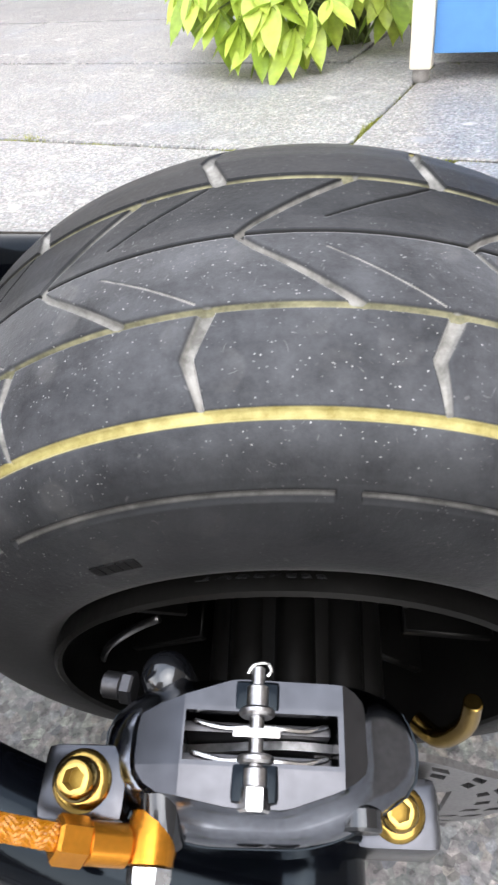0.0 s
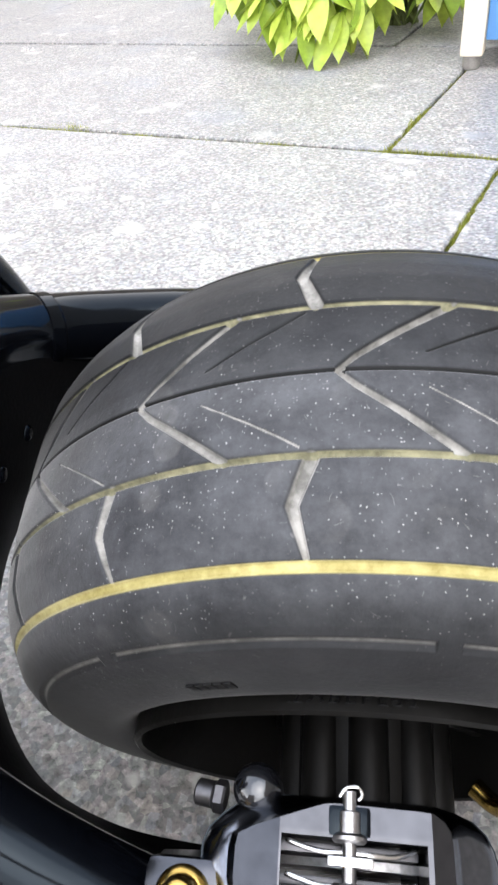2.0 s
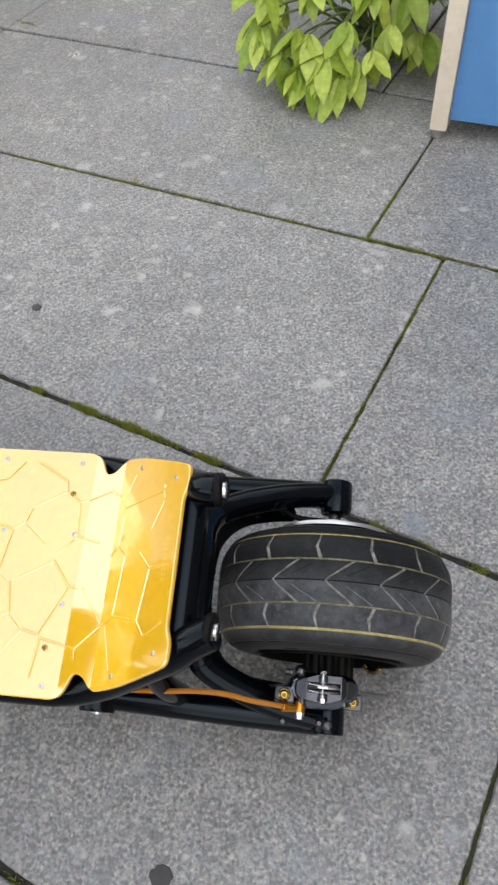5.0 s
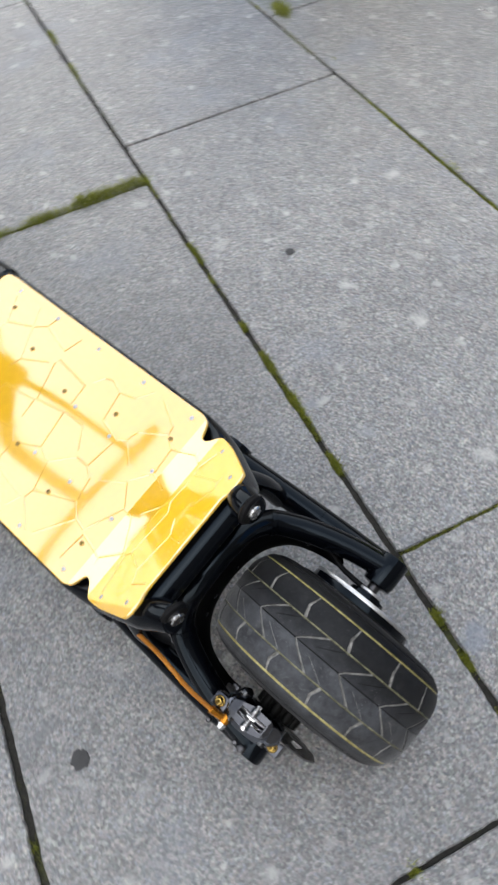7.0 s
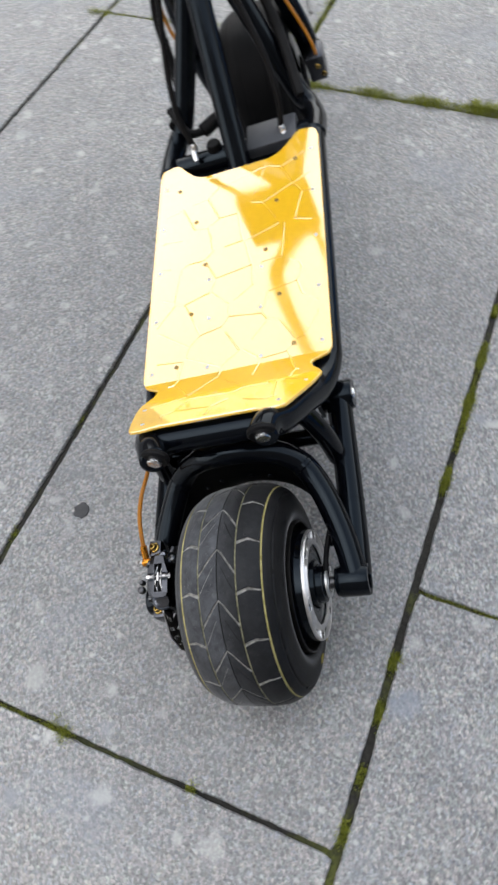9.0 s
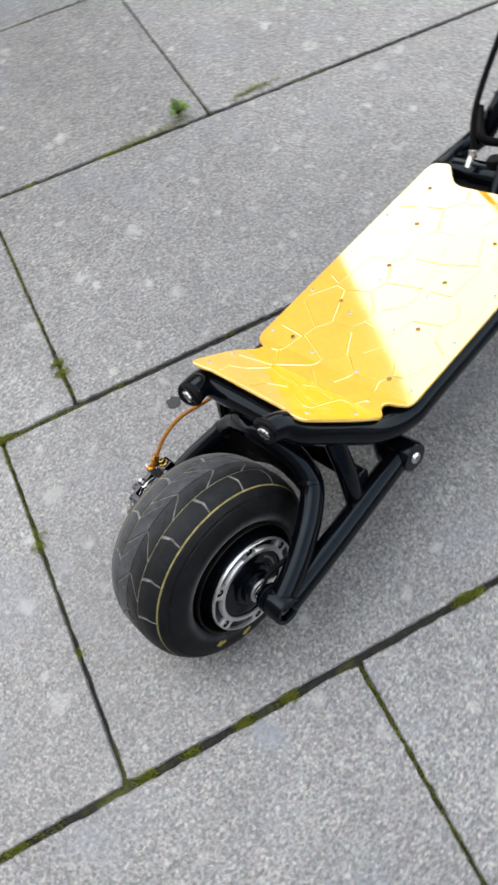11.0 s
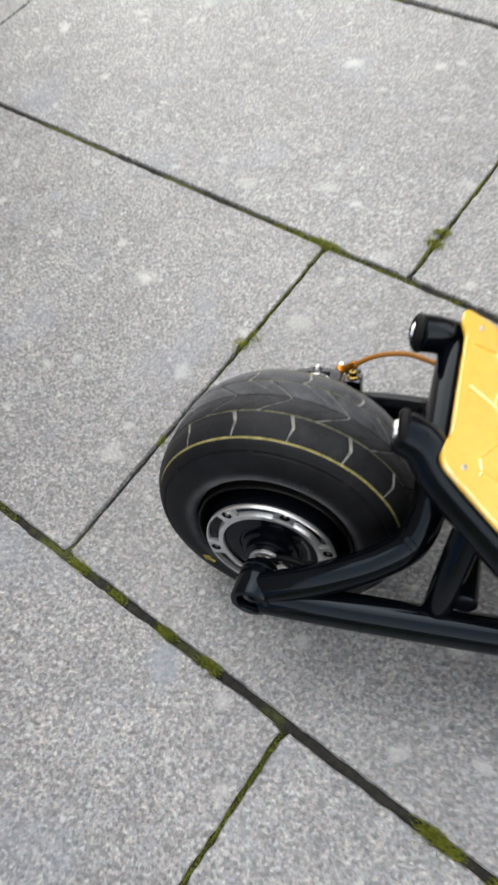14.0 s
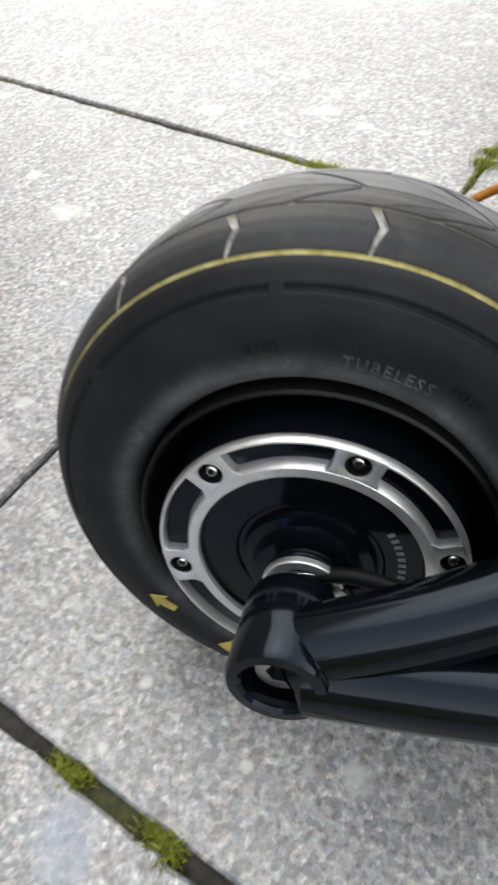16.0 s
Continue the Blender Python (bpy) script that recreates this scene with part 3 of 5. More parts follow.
def worn_slab(s0, s1, v0, v1):
    """A slab with crumbled, uneven edges."""
    (a0, k0), (a1, k1) = FAN.get(v0, (v0, -.066 if v0 < 0 else .045)), FAN.get(v1, (v1, -.066 if v1 < 0 else .045))
    s0, s1 = s0 + .0031, s1 - .0031
    corners = [Vector((s0, a0 + k0 * s0 + .0055)), Vector((s1, a0 + k0 * s1 + .0055)), Vector((s1, a1 + k1 * s1 - .0055)), Vector((s0, a1 + k1 * s0 - .0055))]
    mid = sum(corners, Vector((0, 0))) / 4
    high = rng.uniform(-0.0012, 0.0008)
    rim, lip = [], []
    for i in range(4):
        p, q = corners[i], corners[(i + 1) % 4]
        n = int((q - p).length / .012)
        inward = (q - p).orthogonal().normalized()
        if inward.dot(mid - p) < 0:
            inward = -inward
        for k in range(n):
            c = p.lerp(q, k / n)
            chip = .0022 * (noise.noise(Vector((c.x * 60, c.y * 60, i))) + .6 * noise.noise(Vector((c.x * 170, c.y * 170, i + 9))))
            c = c + inward * (chip if k else .0035)
            rim.append(c)
            lip.append(c + inward * (.0018 + max(0, chip) * .7))
    bm = bmesh.new()
    rows = [[bm.verts.new((c.x, c.y, z)) for c in loop] for loop, z in ((lip, high), (rim, high - .0022), (rim, -.04))]
    for a, b in zip(rows, rows[1:]):
        for k in range(len(a)):
            bm.faces.new((a[k], b[k], b[(k + 1) % len(a)], a[(k + 1) % len(a)]))
    bm.faces.new(rows[0])
    bmesh.ops.transform(bm, matrix=RAIL, verts=bm.verts)
    return bm


def slab(s0, s1, v0, v1):
    if -1.5 < v0 and v1 < 1.4 and s1 > -1.5 and s0 < 1.0:
        return worn_slab(s0, s1, v0, v1)
    g = 0.0031
    bm = block(s0 + g, s1 - g, 0, 1, -0.04, rng.uniform(-0.0012, 0.0008), 0.0022, seg=1)
    (a0, k0), (a1, k1) = FAN.get(v0, (v0, -.066 if v0 < 0 else .045)), FAN.get(v1, (v1, -.066 if v1 < 0 else .045))
    for v in bm.verts:
        lo, hi = a0 + k0 * v.co.x + .0055, a1 + k1 * v.co.x - .0055
        v.co.y = lo + v.co.y if v.co.y < .5 else hi - (1 - v.co.y)
        v.co.x += rng.uniform(-0.0008, 0.0008)
        v.co.y += rng.uniform(-0.0010, 0.0010)
    bmesh.ops.transform(bm, matrix=RAIL, verts=bm.verts)
    return bm


SLABS = []
for v0, v1 in zip(COURSES, COURSES[1:]):
    cuts = sorted(KNOWN.get(v0, [rng.uniform(-0.6, 0.6)]))
    while cuts[-1] < 6.5:
        cuts.append(cuts[-1] + rng.choice([1.05, 1.22, 1.42]))
    while cuts[0] > -6.5:
        cuts.insert(0, cuts[0] - rng.choice([1.05, 1.22, 1.42]))
    SLABS += [(a, b, v0, v1) for a, b in zip(cuts, cuts[1:])]

# plain block closing the court behind, unseen, set where the deck mirrors dark
building = part("building", block(-5.6, -1.7, -7.2, -6.0, -0.06, 7.0, 0.02), FACADE)
tagged(building, "plain dull wall added out of view to block sky and darken reflections", "building", kind="structure")

# added out of view to cut the sky facing the tyre's rear
blocking_wall = part("building", block(3.6, 5.0, -5.2, 6.9, -0.06, 6.2, 0.02), FACADE)
tagged(blocking_wall, "plain dull wall added out of view to block sky and darken reflections", "building", kind="structure")
# added beyond the cabinets, unseen, to darken the low sky in reflections
unseen_wall = part("unseen_wall", block(-9, 5.0, 7.0, 7.25, -0.06, 3.0, 0.02), FACADE)
tagged(unseen_wall, "plain rendered wall added out of view behind the cabinets to darken reflections", "wall", kind="structure")

# added, unseen: keeps bright horizon out of the deck's folded strip
back_wall = part("unseen_wall", block(-14, -5.7, -6.4, -6.15, -0.06, 3.3, 0.02), FACADE)
tagged(back_wall, "plain rendered wall added out of view to dull the deck fold", "wall", kind="structure")

# unseen stand-in for something dark and low that the tail mirrors
far_wall = part("unseen_wall", block(-14.3, -14.05, -6.4, 11, -0.06, 2.9, 0.02), FACADE)
tagged(far_wall, "plain rendered wall added out of view to darken the deck tail", "wall", kind="structure")

# ---------------------------------------------------------------- the scooter
HULL = pose(0.0455, 0.2097, 0.1334, 14.82, 0, -4.49)
scooter = new("electric_scooter")
scooter.matrix_basis = HULL
tagged(scooter, "black electric scooter with a glossy gold deck leaning on its kickstand", "electric scooter")

PITCH = 24.0
PROFILE = [(0, .1390), (.012, .1388), (.0230, .1379), (.034, .1358), (.042, .1328), (.0485, .1294), (.055, .1254), (.0614, .1176), (.0656, .1080), (.0668, .1000),
           (.0676, .0945), (.0684, .0915), (.0676, .0890), (.0655, .0868), (.0642, .0845), (.0630, .0825), (.052, .0815), (.046, .081)]
INNER, OUTER = {-1: .0238, 1: .0222}, {-1: .0485, 1: .0506}      # the round grooves, brake side and motor side


def side_y(r):
    """How far out the sidewall stands at a radius."""
    ys, rs = zip(*PROFILE[::-1])
    return float(np.interp(r, rs, ys))


def tyre_mesh(name, per_pitch, fine, centre=(0, 0, 0), turn=0.0, painted=1.0, skin=None):
    """A wide road tyre. Its tread pattern (five round grooves, chevrons, ticks and sipes) is cut into the mesh."""
    py, pr = np.array(PROFILE).T
    arc = np.r_[0, np.cumsum(np.hypot(np.diff(py), np.diff(pr)))]
    tread = np.arange(0, 0.056, fine)
    wall = np.r_[np.arange(0.056, 0.076, 0.0006), np.arange(0.076, arc[-1], 0.0025), arc[-1]]
    half = np.r_[tread, wall]
    hy, hr = np.interp(half, arc, py), np.interp(half, arc, pr)
    # round off the corners of the profile
    for _ in range(int(0.004 / fine)):
        hr[1:-1] = (hr[:-2] + 2 * hr[1:-1] + hr[2:]) / 4
        hy[1:-1] = (hy[:-2] + 2 * hy[1:-1] + hy[2:]) / 4
    y0 = np.r_[hy[::-1], -hy[1:]]
    r0 = np.r_[hr[::-1], hr[1:]]
    # the motor side stands a little fuller at the shoulder
    r0 = r0 + .0026 * np.clip((y0 - .006) / .034, 0, 1) * np.clip((r0 - .098) / .022, 0, 1) + .0004 * (r0 > .12)
    nr = np.r_[np.gradient(hy, half)[::-1], np.gradient(hy, half)[1:]]
    ny = np.r_[-np.gradient(hr, half)[::-1], np.gradient(hr, half)[1:]]
    if fine < 0.001:
        deg = np.r_[np.arange(48, 136, 360 / (15 * per_pitch)), np.arange(136, 408, 0.42)]
    else:
        deg = np.arange(0, 360, 360 / (15 * per_pitch))
    steps = len(deg)
    th = np.radians(deg)
    long = math.radians(PITCH) * 0.1365
    u = (((np.degrees(th) - 93.2 - turn) / PITCH) % 1.0) * long
    U, Y = np.meshgrid(u, y0, indexing="ij")
    depth, paint = np.zeros_like(U), {m: np.zeros_like(U) for m in (1, 2, 3, 4)}

    def cut(d, halfwidth, deep, m):
        k = np.clip((halfwidth - d) / (0.45 * halfwidth), 0, 1)
        depth[:] = np.maximum(depth, k * deep)
        paint[m][:] = np.maximum(paint[m], k)

    def stroke(pts, w, deep, m):
        for (a, b), (c, d), w0, w1 in zip(pts, pts[1:], w, w[1:]):
            for s in (-1, 0, 1):
                ua, uc = (a + s) * long, (c + s) * long
                t = np.clip(((U - ua) * (uc - ua) + (Y - b) * (d - b)) / ((uc - ua) ** 2 + (d - b) ** 2), 0, 1)
                near = np.hypot(U - ua - t * (uc - ua), Y - b - t * (d - b))
                cut(near - t * (w1 - w0), w0, deep, m)

    if fine < 0.001:
        for s in (-1, 1):
            inner = INNER[s]
            stroke([(0.64, s * .0055), (0.28, s * (inner - .006)), (0.17, s * (inner - .002))], [.00030, .0005, .0004] if s > 0 else [.00018, .00026, .0003], .0005, 4 if s > 0 else 3)
            stroke([(0.02, 0), (-0.07, s * .0050), (-0.50, s * inner)], [.0009, .0011, .0014], .0022, 3)
            stroke([(0.12, s * (inner + .0008)), (0.20, s * .0360), (0.15, s * (OUTER[s] - .0017))], [.0024, .0020, .0012], .0020, 3)
        cut(np.abs(Y), .00075, .0011, 4)
    for s in (-1, 1):
        cut(np.abs(Y - s * INNER[s]), .0011 if fine < .001 else .0016, .0018, 2)
        cut(np.abs(Y - s * OUTER[s]), (.0014 if s < 0 else .0011) if fine < .001 else .0022, .0016, 1)
    RR = np.broadcast_to(r0, U.shape)
    # the pattern ends at the shoulder; the beads are plain
    depth[RR < .11] = 0
    for m in paint:
        paint[m][RR < .11] = 0
    gap = (np.degrees(th) - 82.8) % 45
    dash = ((gap > 1.4) & (gap < 43.6))[:, None]
    k = np.clip((0.0012 - np.abs(RR - np.where(Y > 0, 0.1212, 0.1172))) / 0.0006, 0, 1) * dash * (np.abs(Y) > 0.05)
    depth = np.maximum(depth, k * 0.0015)
    paint[3] = np.maximum(paint[3], k * (.36 if fine < .001 else 0) * (Y < 0))
    r = r0 - depth * np.abs(nr)
    y = Y - depth * ny
    x3, z3 = r * np.cos(th)[:, None], r * np.sin(th)[:, None]
    co = np.stack([x3 + centre[0], y + centre[1], z3 + centre[2]], -1).reshape(-1, 3)
    # the tyre flattens where it stands on the ground
    floor = (0.0006 - HULL.translation.z - HULL[2][1] * co[:, 1] - HULL[2][0] * co[:, 0]) / HULL[2][2]
    co[:, 2] = np.maximum(co[:, 2], floor)
    rows = len(y0)
    i, j = np.meshgrid(np.arange(steps), np.arange(rows - 1), indexing="ij")
    a, b = i * rows + j, ((i + 1) % steps) * rows + j
    faces = np.stack([a, b, b + 1, a + 1], -1).reshape(-1, 4)
    me = bpy.data.meshes.new(name)
    me.vertices.add(len(co))
    me.vertices.foreach_set("co", co.ravel())
    me.loops.add(faces.size)
    me.loops.foreach_set("vertex_index", faces.ravel())
    me.polygons.add(len(faces))
    me.polygons.foreach_set("loop_start", np.arange(0, faces.size, 4))
    me.materials.append(skin or RUBBER)
    me.update(calc_edges=True)
    me.validate()
    paint[1] = np.where(Y > 0, paint[1] * .72, paint[1])
    # bead dust is real; the duller motor side has its shade put in
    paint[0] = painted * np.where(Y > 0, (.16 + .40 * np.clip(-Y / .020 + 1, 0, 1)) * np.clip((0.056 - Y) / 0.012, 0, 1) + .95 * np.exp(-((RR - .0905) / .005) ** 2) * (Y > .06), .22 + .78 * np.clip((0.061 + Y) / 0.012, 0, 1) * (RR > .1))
    # lowered away from the top: shade of the rear put into the dust tone
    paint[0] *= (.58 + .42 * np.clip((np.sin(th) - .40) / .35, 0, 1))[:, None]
    for m, field in ((0, "dust_and_shade"), (1, "line_yellow"), (2, "line_pale"), (3, "line_dust"), (4, "line_dark")):
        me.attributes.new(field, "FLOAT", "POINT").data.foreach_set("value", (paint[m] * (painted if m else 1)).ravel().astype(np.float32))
    me.shade_smooth()
    return me


def arc_text(text, size, r, mid, side):
    """Raised lettering round a tyre's sidewall."""
    data = bpy.data.curves.new("lettering", "FONT")
    data.body, data.size, data.align_x, data.space_character = text, size, "CENTER", 1.25
    data.extrude, data.resolution_u = 0.00018, 2
    tmp = new("lettering", data)
    bpy.context.view_layer.update()
    me = bpy.data.meshes.new_from_object(tmp.evaluated_get(bpy.context.evaluated_depsgraph_get()))
    bpy.data.objects.remove(tmp)
    for v in me.vertices:
        rr = r + v.co.y
        a = radians(mid) + side * v.co.x / r
        out = side * (side_y(rr) + (0.0009 if side > 0 else 0.0003) + max(v.co.z, 0) * 1.5)
        v.co = (rr * math.cos(a), out, rr * math.sin(a))
    me.materials.clear()
    me.materials.append(RUBBER)
    if side > 0:
        me.attributes.new("dust_and_shade", "FLOAT", "POINT").data.foreach_set("value", [.7] * len(me.vertices))
    return me


# -- rear wheel with its motor
bm = lathe([(.0802, -.0688), (.0815, -.0698), (.0828, -.0688), (.0828, -.062), (.080, -.050), (.0785, -.030), (.0785, .030), (.080, .050), (.0828, .062), (.0828, .0688), (.0815, .0698), (.0802, .0688),
            (.0790, .060), (.075, .050), (.074, .020), (.074, -.012), (.076, -.046), (.0790, -.060)], 72, close=True)
rear_wheel = part("rear_wheel", bm, HUB, scooter, "black hub-motor wheel with a wide road tyre")
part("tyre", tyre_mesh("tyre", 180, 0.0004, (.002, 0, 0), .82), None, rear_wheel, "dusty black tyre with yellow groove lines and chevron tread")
part("lettering", arc_text("TUBELESS", .0062, .0868, 93, -1), None, rear_wheel)
part("lettering", arc_text("TUBELESS", .0068, .0945, 106, 1), None, rear_wheel)
for side, mid in ((-1, 117), (1, 121), (1, 74)):
    bm = bmesh.new()
    for k in range(5):
        a0 = mid + side * k * 1.6
        block(-.0012, .0012, 0, .0006, -.002, .002, bm=bm, m=Matrix.Rotation(-radians(a0 - 90), 4, "Y") @ Matrix.Translation((0, side * side_y(.101) - (side < 0) * .0004, .101)))
    part("raised_mark", bm, RUBBER, rear_wheel, smooth=False)

# brake side: dished hub with ribs
part("hub", lathe([(.074, -.010), (.060, -.016), (.034, -.022), (.026, -.040), (.025, -.092), (.012, -.094)], 48), HUB, rear_wheel)
post = to_mesh("hub_post", tube([(0, -.022, 0), (0, -.091, 0)], .0068, 16, 1), HUB)
for k in range(9):
    a = radians(k * 40 + 8)
    place("hub_post", post, Matrix.Translation((.0235 * math.cos(a), 0, .0235 * math.sin(a))), rear_wheel)
part("rim_strip", tube([(-.0754, -.055, -.0144), (-.0690, -.0545, .0000), (-.0560, -.053, .0140), (-.0462, -.052, .0205)], .0015, 10, 3, flat=.6), STEEL, rear_wheel, "thin bent grey metal strip inside the rim")
bm = bmesh.new()
for k in range(10):
    block(.040, .0745, -.046, -.012, -.0022, .0022, .0008, bm=bm, m=Matrix.Rotation(radians(k * 36 + 12), 4, "Y"), seg=1)
part("rib", bm, HUB, rear_wheel)


def disc_mesh():
    """A brake disc with rows of slots cut through it."""
    holes = []
    for k in range(24):
        for r0, r1, off in ((.0655, .0700, 0), (.0725, .0765, 5)):
            a = k * 15 + off
            holes.append([(r0 * math.cos(radians(a - 3)), r0 * math.sin(radians(a - 3))), (r0 * math.cos(radians(a + 3)), r0 * math.sin(radians(a + 3))),
                          (r1 * math.cos(radians(a + 6)), r1 * math.sin(radians(a + 6))), (r1 * math.cos(radians(a + 1)), r1 * math.sin(radians(a + 1)))])
    for k in range(6):
        a = k * 60
        holes.append([(q * math.cos(radians(a + d)), q * math.sin(radians(a + d))) for q, d in ((.042, -20), (.042, 20), (.059, 24), (.059, -20))])
    holes.append(ring_points(0, 0, .018, 24))
    edge = [((.080 + .0012 * math.cos(radians(a * 12))) * math.cos(radians(a)), (.080 + .0012 * math.cos(radians(a * 12))) * math.sin(radians(a))) for a in range(0, 360, 3)]
    return prism(edge, -.001, .001, m=Matrix.Translation((0, -.1025, 0)) @ Matrix.Rotation(radians(90), 4, "X") @ Matrix.Diagonal((.855, .855, 1, 1)), holes=holes)


part("brake_disc", disc_mesh(), DISC, rear_wheel, "slotted steel brake disc", smooth=False)

# motor side: black cover with machined silver rings
COVER = .004
part("motor_cover", lathe([(r, y + (COVER if y > .06 else 0)) for r, y in [(.0735, .020), (.0712, .050), (.0700, .0700), (.0688, .0770), (.0678, .0770), (.0676, .0738), (.0562, .0738), (.0556, .0755), (.0502, .0765), (.0494, .0750), (.0336, .0756), (.0324, .0745), (.0304, .0748), (.0292, .0795),
                           (.0247, .0806), (.0234, .0880), (.0180, .0890), (.0174, .0915), (.0085, .0915)]], 96), BLACK, rear_wheel, "black motor cover with silver machined rings")
part("outer_ring", lathe([(r, y + COVER) for r, y in [(.0672, .0730), (.0672, .0788), (.0675, .0794), (.0683, .0794), (.0689, .0786), (.0694, .0755), (.0688, .0735)]], 120, close=True), SILVER, rear_wheel)
part("inner_ring", lathe([(r, y + COVER) for r, y in [(.0502, .0720), (.0502, .0785), (.0507, .0792), (.0549, .0792), (.0555, .0786), (.0572, .0730)]], 96, close=True), SILVER, rear_wheel)
boss_outline = round_corners([(-.0118, .0536), (.0118, .0536), (.0094, .0576), (.0108, .0684), (-.0108, .0684), (-.0094, .0576)], .0012, 3)
boss = to_mesh("boss", prism(boss_outline, -.001, .0105, .0004, holes=[ring_points(0, .0618, .0054, 28)]), SILVER)
cup = to_mesh("bolt_seat", lathe([(.0056, 0), (.0056, .0075), (.0048, .0075), (.0042, .0020)], 28, "z"), BLACK_MATT)
cover_bolt = bolt_mesh("bolt", .0038, .0045, BRIGHT, dome=True)
for k in range(6):
    a = 47.7 + 60 * k
    turn = Matrix.Rotation(-radians(a - 90), 4, "Y") @ Matrix.Translation((0, .0685 + COVER, 0)) @ Matrix(((1, 0, 0, 0), (0, 0, 1, 0), (0, 1, 0, 0), (0, 0, 0, 1)))
    place("boss", boss, turn, rear_wheel)
    place("bolt_seat", cup, turn @ Matrix.Translation((0, .0618, .002)), rear_wheel)
    place("bolt", cover_bolt, turn @ Matrix.Translation((0, .0618, .0045)), rear_wheel)
bm = bmesh.new()
for k in range(9):
    block(-.0009, .0009, .0795, .0798, -.0016, .0016, bm=bm, m=Matrix.Rotation(-radians(58 + k * 5.2), 4, "Y") @ Matrix.Translation((0, 0, .0405)) @ Matrix.Rotation(0, 4, "Y"))
part("rating_marks", bm, PRINT, rear_wheel, smooth=False)
part("axle", lathe([(.006, -.142), (.0078, -.14), (.0078, .135), (.006, .137)], 32), DARK_STEEL, rear_wheel)
part("axle_washer", lathe([(.0128, .0950), (.0128, .0976), (.0133, .0982), (.0172, .0982), (.0178, .0976), (.0178, .0950)], 40, close=True), SILVER, rear_wheel)
part("torque_washer", prism(round_corners([(-.030, -.004), (.010, -.011), (.012, .010), (-.006, .012)], .004, 4), 0, .003, .0005,
                            m=Matrix.Translation((0, .0985, 0)) @ Matrix.Rotation(radians(90), 4, "X")), BRIGHT, rear_wheel)
part("motor_cable", tube([(.002, .096, .006), (-.020, .0965, .012), (-.045, .099, .010), (-.066, .106, .018), (-.078, .112, .030)], .0036, 12), BLACK_MATT, rear_wheel)
bm = tube([(.0455, -.066, -.052), (.0540, -.0735, -.048), (.0608, -.0740, -.028), (.0612, -.0705, -.008)], (.0042, .0034), 16)
part("valve", bm, BRASS, rear_wheel, "gold bent valve stem")
for a in (-37.5, -64.5):
    bm = prism([(-.008, -.0022), (.001, -.0028), (0, -.0060), (.008, 0), (0, .0060), (.001, .0028), (-.008, .0022)], 0, .0007,
               m=Matrix.Rotation(-radians(a - 90), 4, "Y") @ Matrix.Translation((0, side_y(.101) + .0012, .101)) @ Matrix.Rotation(radians(-90), 4, "X") @ Matrix.Rotation(radians(200), 4, "Z"))
    part("rotation_arrow", bm, ARROW, rear_wheel, "yellow arrow moulded on the sidewall", smooth=False)

# -- swingarm
half_arch = [(.000, .133, .006), (-.043, .1255, .021), (-.081, .1148, .035), (-.114, .1015, .048), (-.139, .0850, .063), (-.1485, .0600, .086), (-.1470, .0300, .106), (-.1450, 0, .1135)]
arch_path = half_arch + [(x, -y, z) for x, y, z in half_arch[-2::-1]]
swingarm = part("swingarm", tube(arch_path, .0160, 24, 10), BLACK, scooter, "black tubular swingarm arching round the rear wheel")
nut = bolt_mesh("axle_nut", .0105, .016, STEEL)
pivot_bolt = bolt_mesh("pivot_bolt", .0085, .004, BRIGHT, dome=True)
for s in (-1, 1):
    part("lower_arm", tube([(-.006, s * .134, -.002), (-.10, s * .133, .003), (-.262, s * .128, .012)], (.0175, .0175), 24, 6), BLACK, swingarm)
    prof = [(.0135, .130), (.0135, .148), (.0150, .1495), (.0190, .1492), (.0203, .147), (.0198, .114), (.0180, .108), (.0120, .1065), (.0090, .1065), (.0090, .130)]
    part("dropout", lathe([(r, s * h) for r, h in prof], 40, centre=(.001, 0, .004), close=True), BLACK, swingarm)
    place("axle_nut", nut, aim((.001, s * .126, .004), (0, s, 0)), swingarm)
    part("pivot", lathe([(.009, s * .098), (.0205, s * .100), (.0215, s * .104), (.0215, s * .146), (.020, s * .149), (.009, s * .149)], 32, centre=(-.264, 0, .012)), BLACK, swingarm)
    place("pivot_bolt", pivot_bolt, aim((-.264, s * .149, .012), (0, s, 0)), swingarm)
    part("brace", tube([(-.168, s * .122, .012), (-.175, s * .116, .07), (-.185, s * .098, .128)], .0135, 16), BLACK, swingarm)
    part("arm_seam", tube([(-.103, s * .1329, .0032), (-.107, s * .1328, .0034)], .0182, 24, 1), BLACK, swingarm)
    part("weld_collar", tube([(-.1345, s * .0886, .0600), (-.1410, s * .0828, .0648)], .0168, 24, 1), BLACK, swingarm)
# the guard plate between the arch and the tyre
top = [(-.055, .113, .026), (-.092, .104, .040), (-.124, .086, .062), (-.137, .058, .086), (-.137, .029, .104), (-.135, 0, .111)]
low = [(-.052, .098, -.006), (-.088, .094, -.006), (-.118, .082, .000), (-.138, .058, .006), (-.147, .029, .012), (-.149, 0, .016)]
top, low = (curve_points(q + [(x, -y, z) for x, y, z in q[-2::-1]], 6) for q in (top, low))
bm = bmesh.new()
strip = [[bm.verts.new(a.lerp(b, t / 5) + Vector((.008, 0, -.012)) * math.sin(math.pi * t / 5) * .7) for t in range(6)] for a, b in zip(top, low)]
for a, b in zip(strip, strip[1:]):
    for t in range(5):
        bm.faces.new((a[t], a[t + 1], b[t + 1], b[t]))
bmesh.ops.solidify(bm, geom=bm.faces[:], thickness=.0025)
guard = part("guard_plate", bm, BLACK_MATT, swingarm)
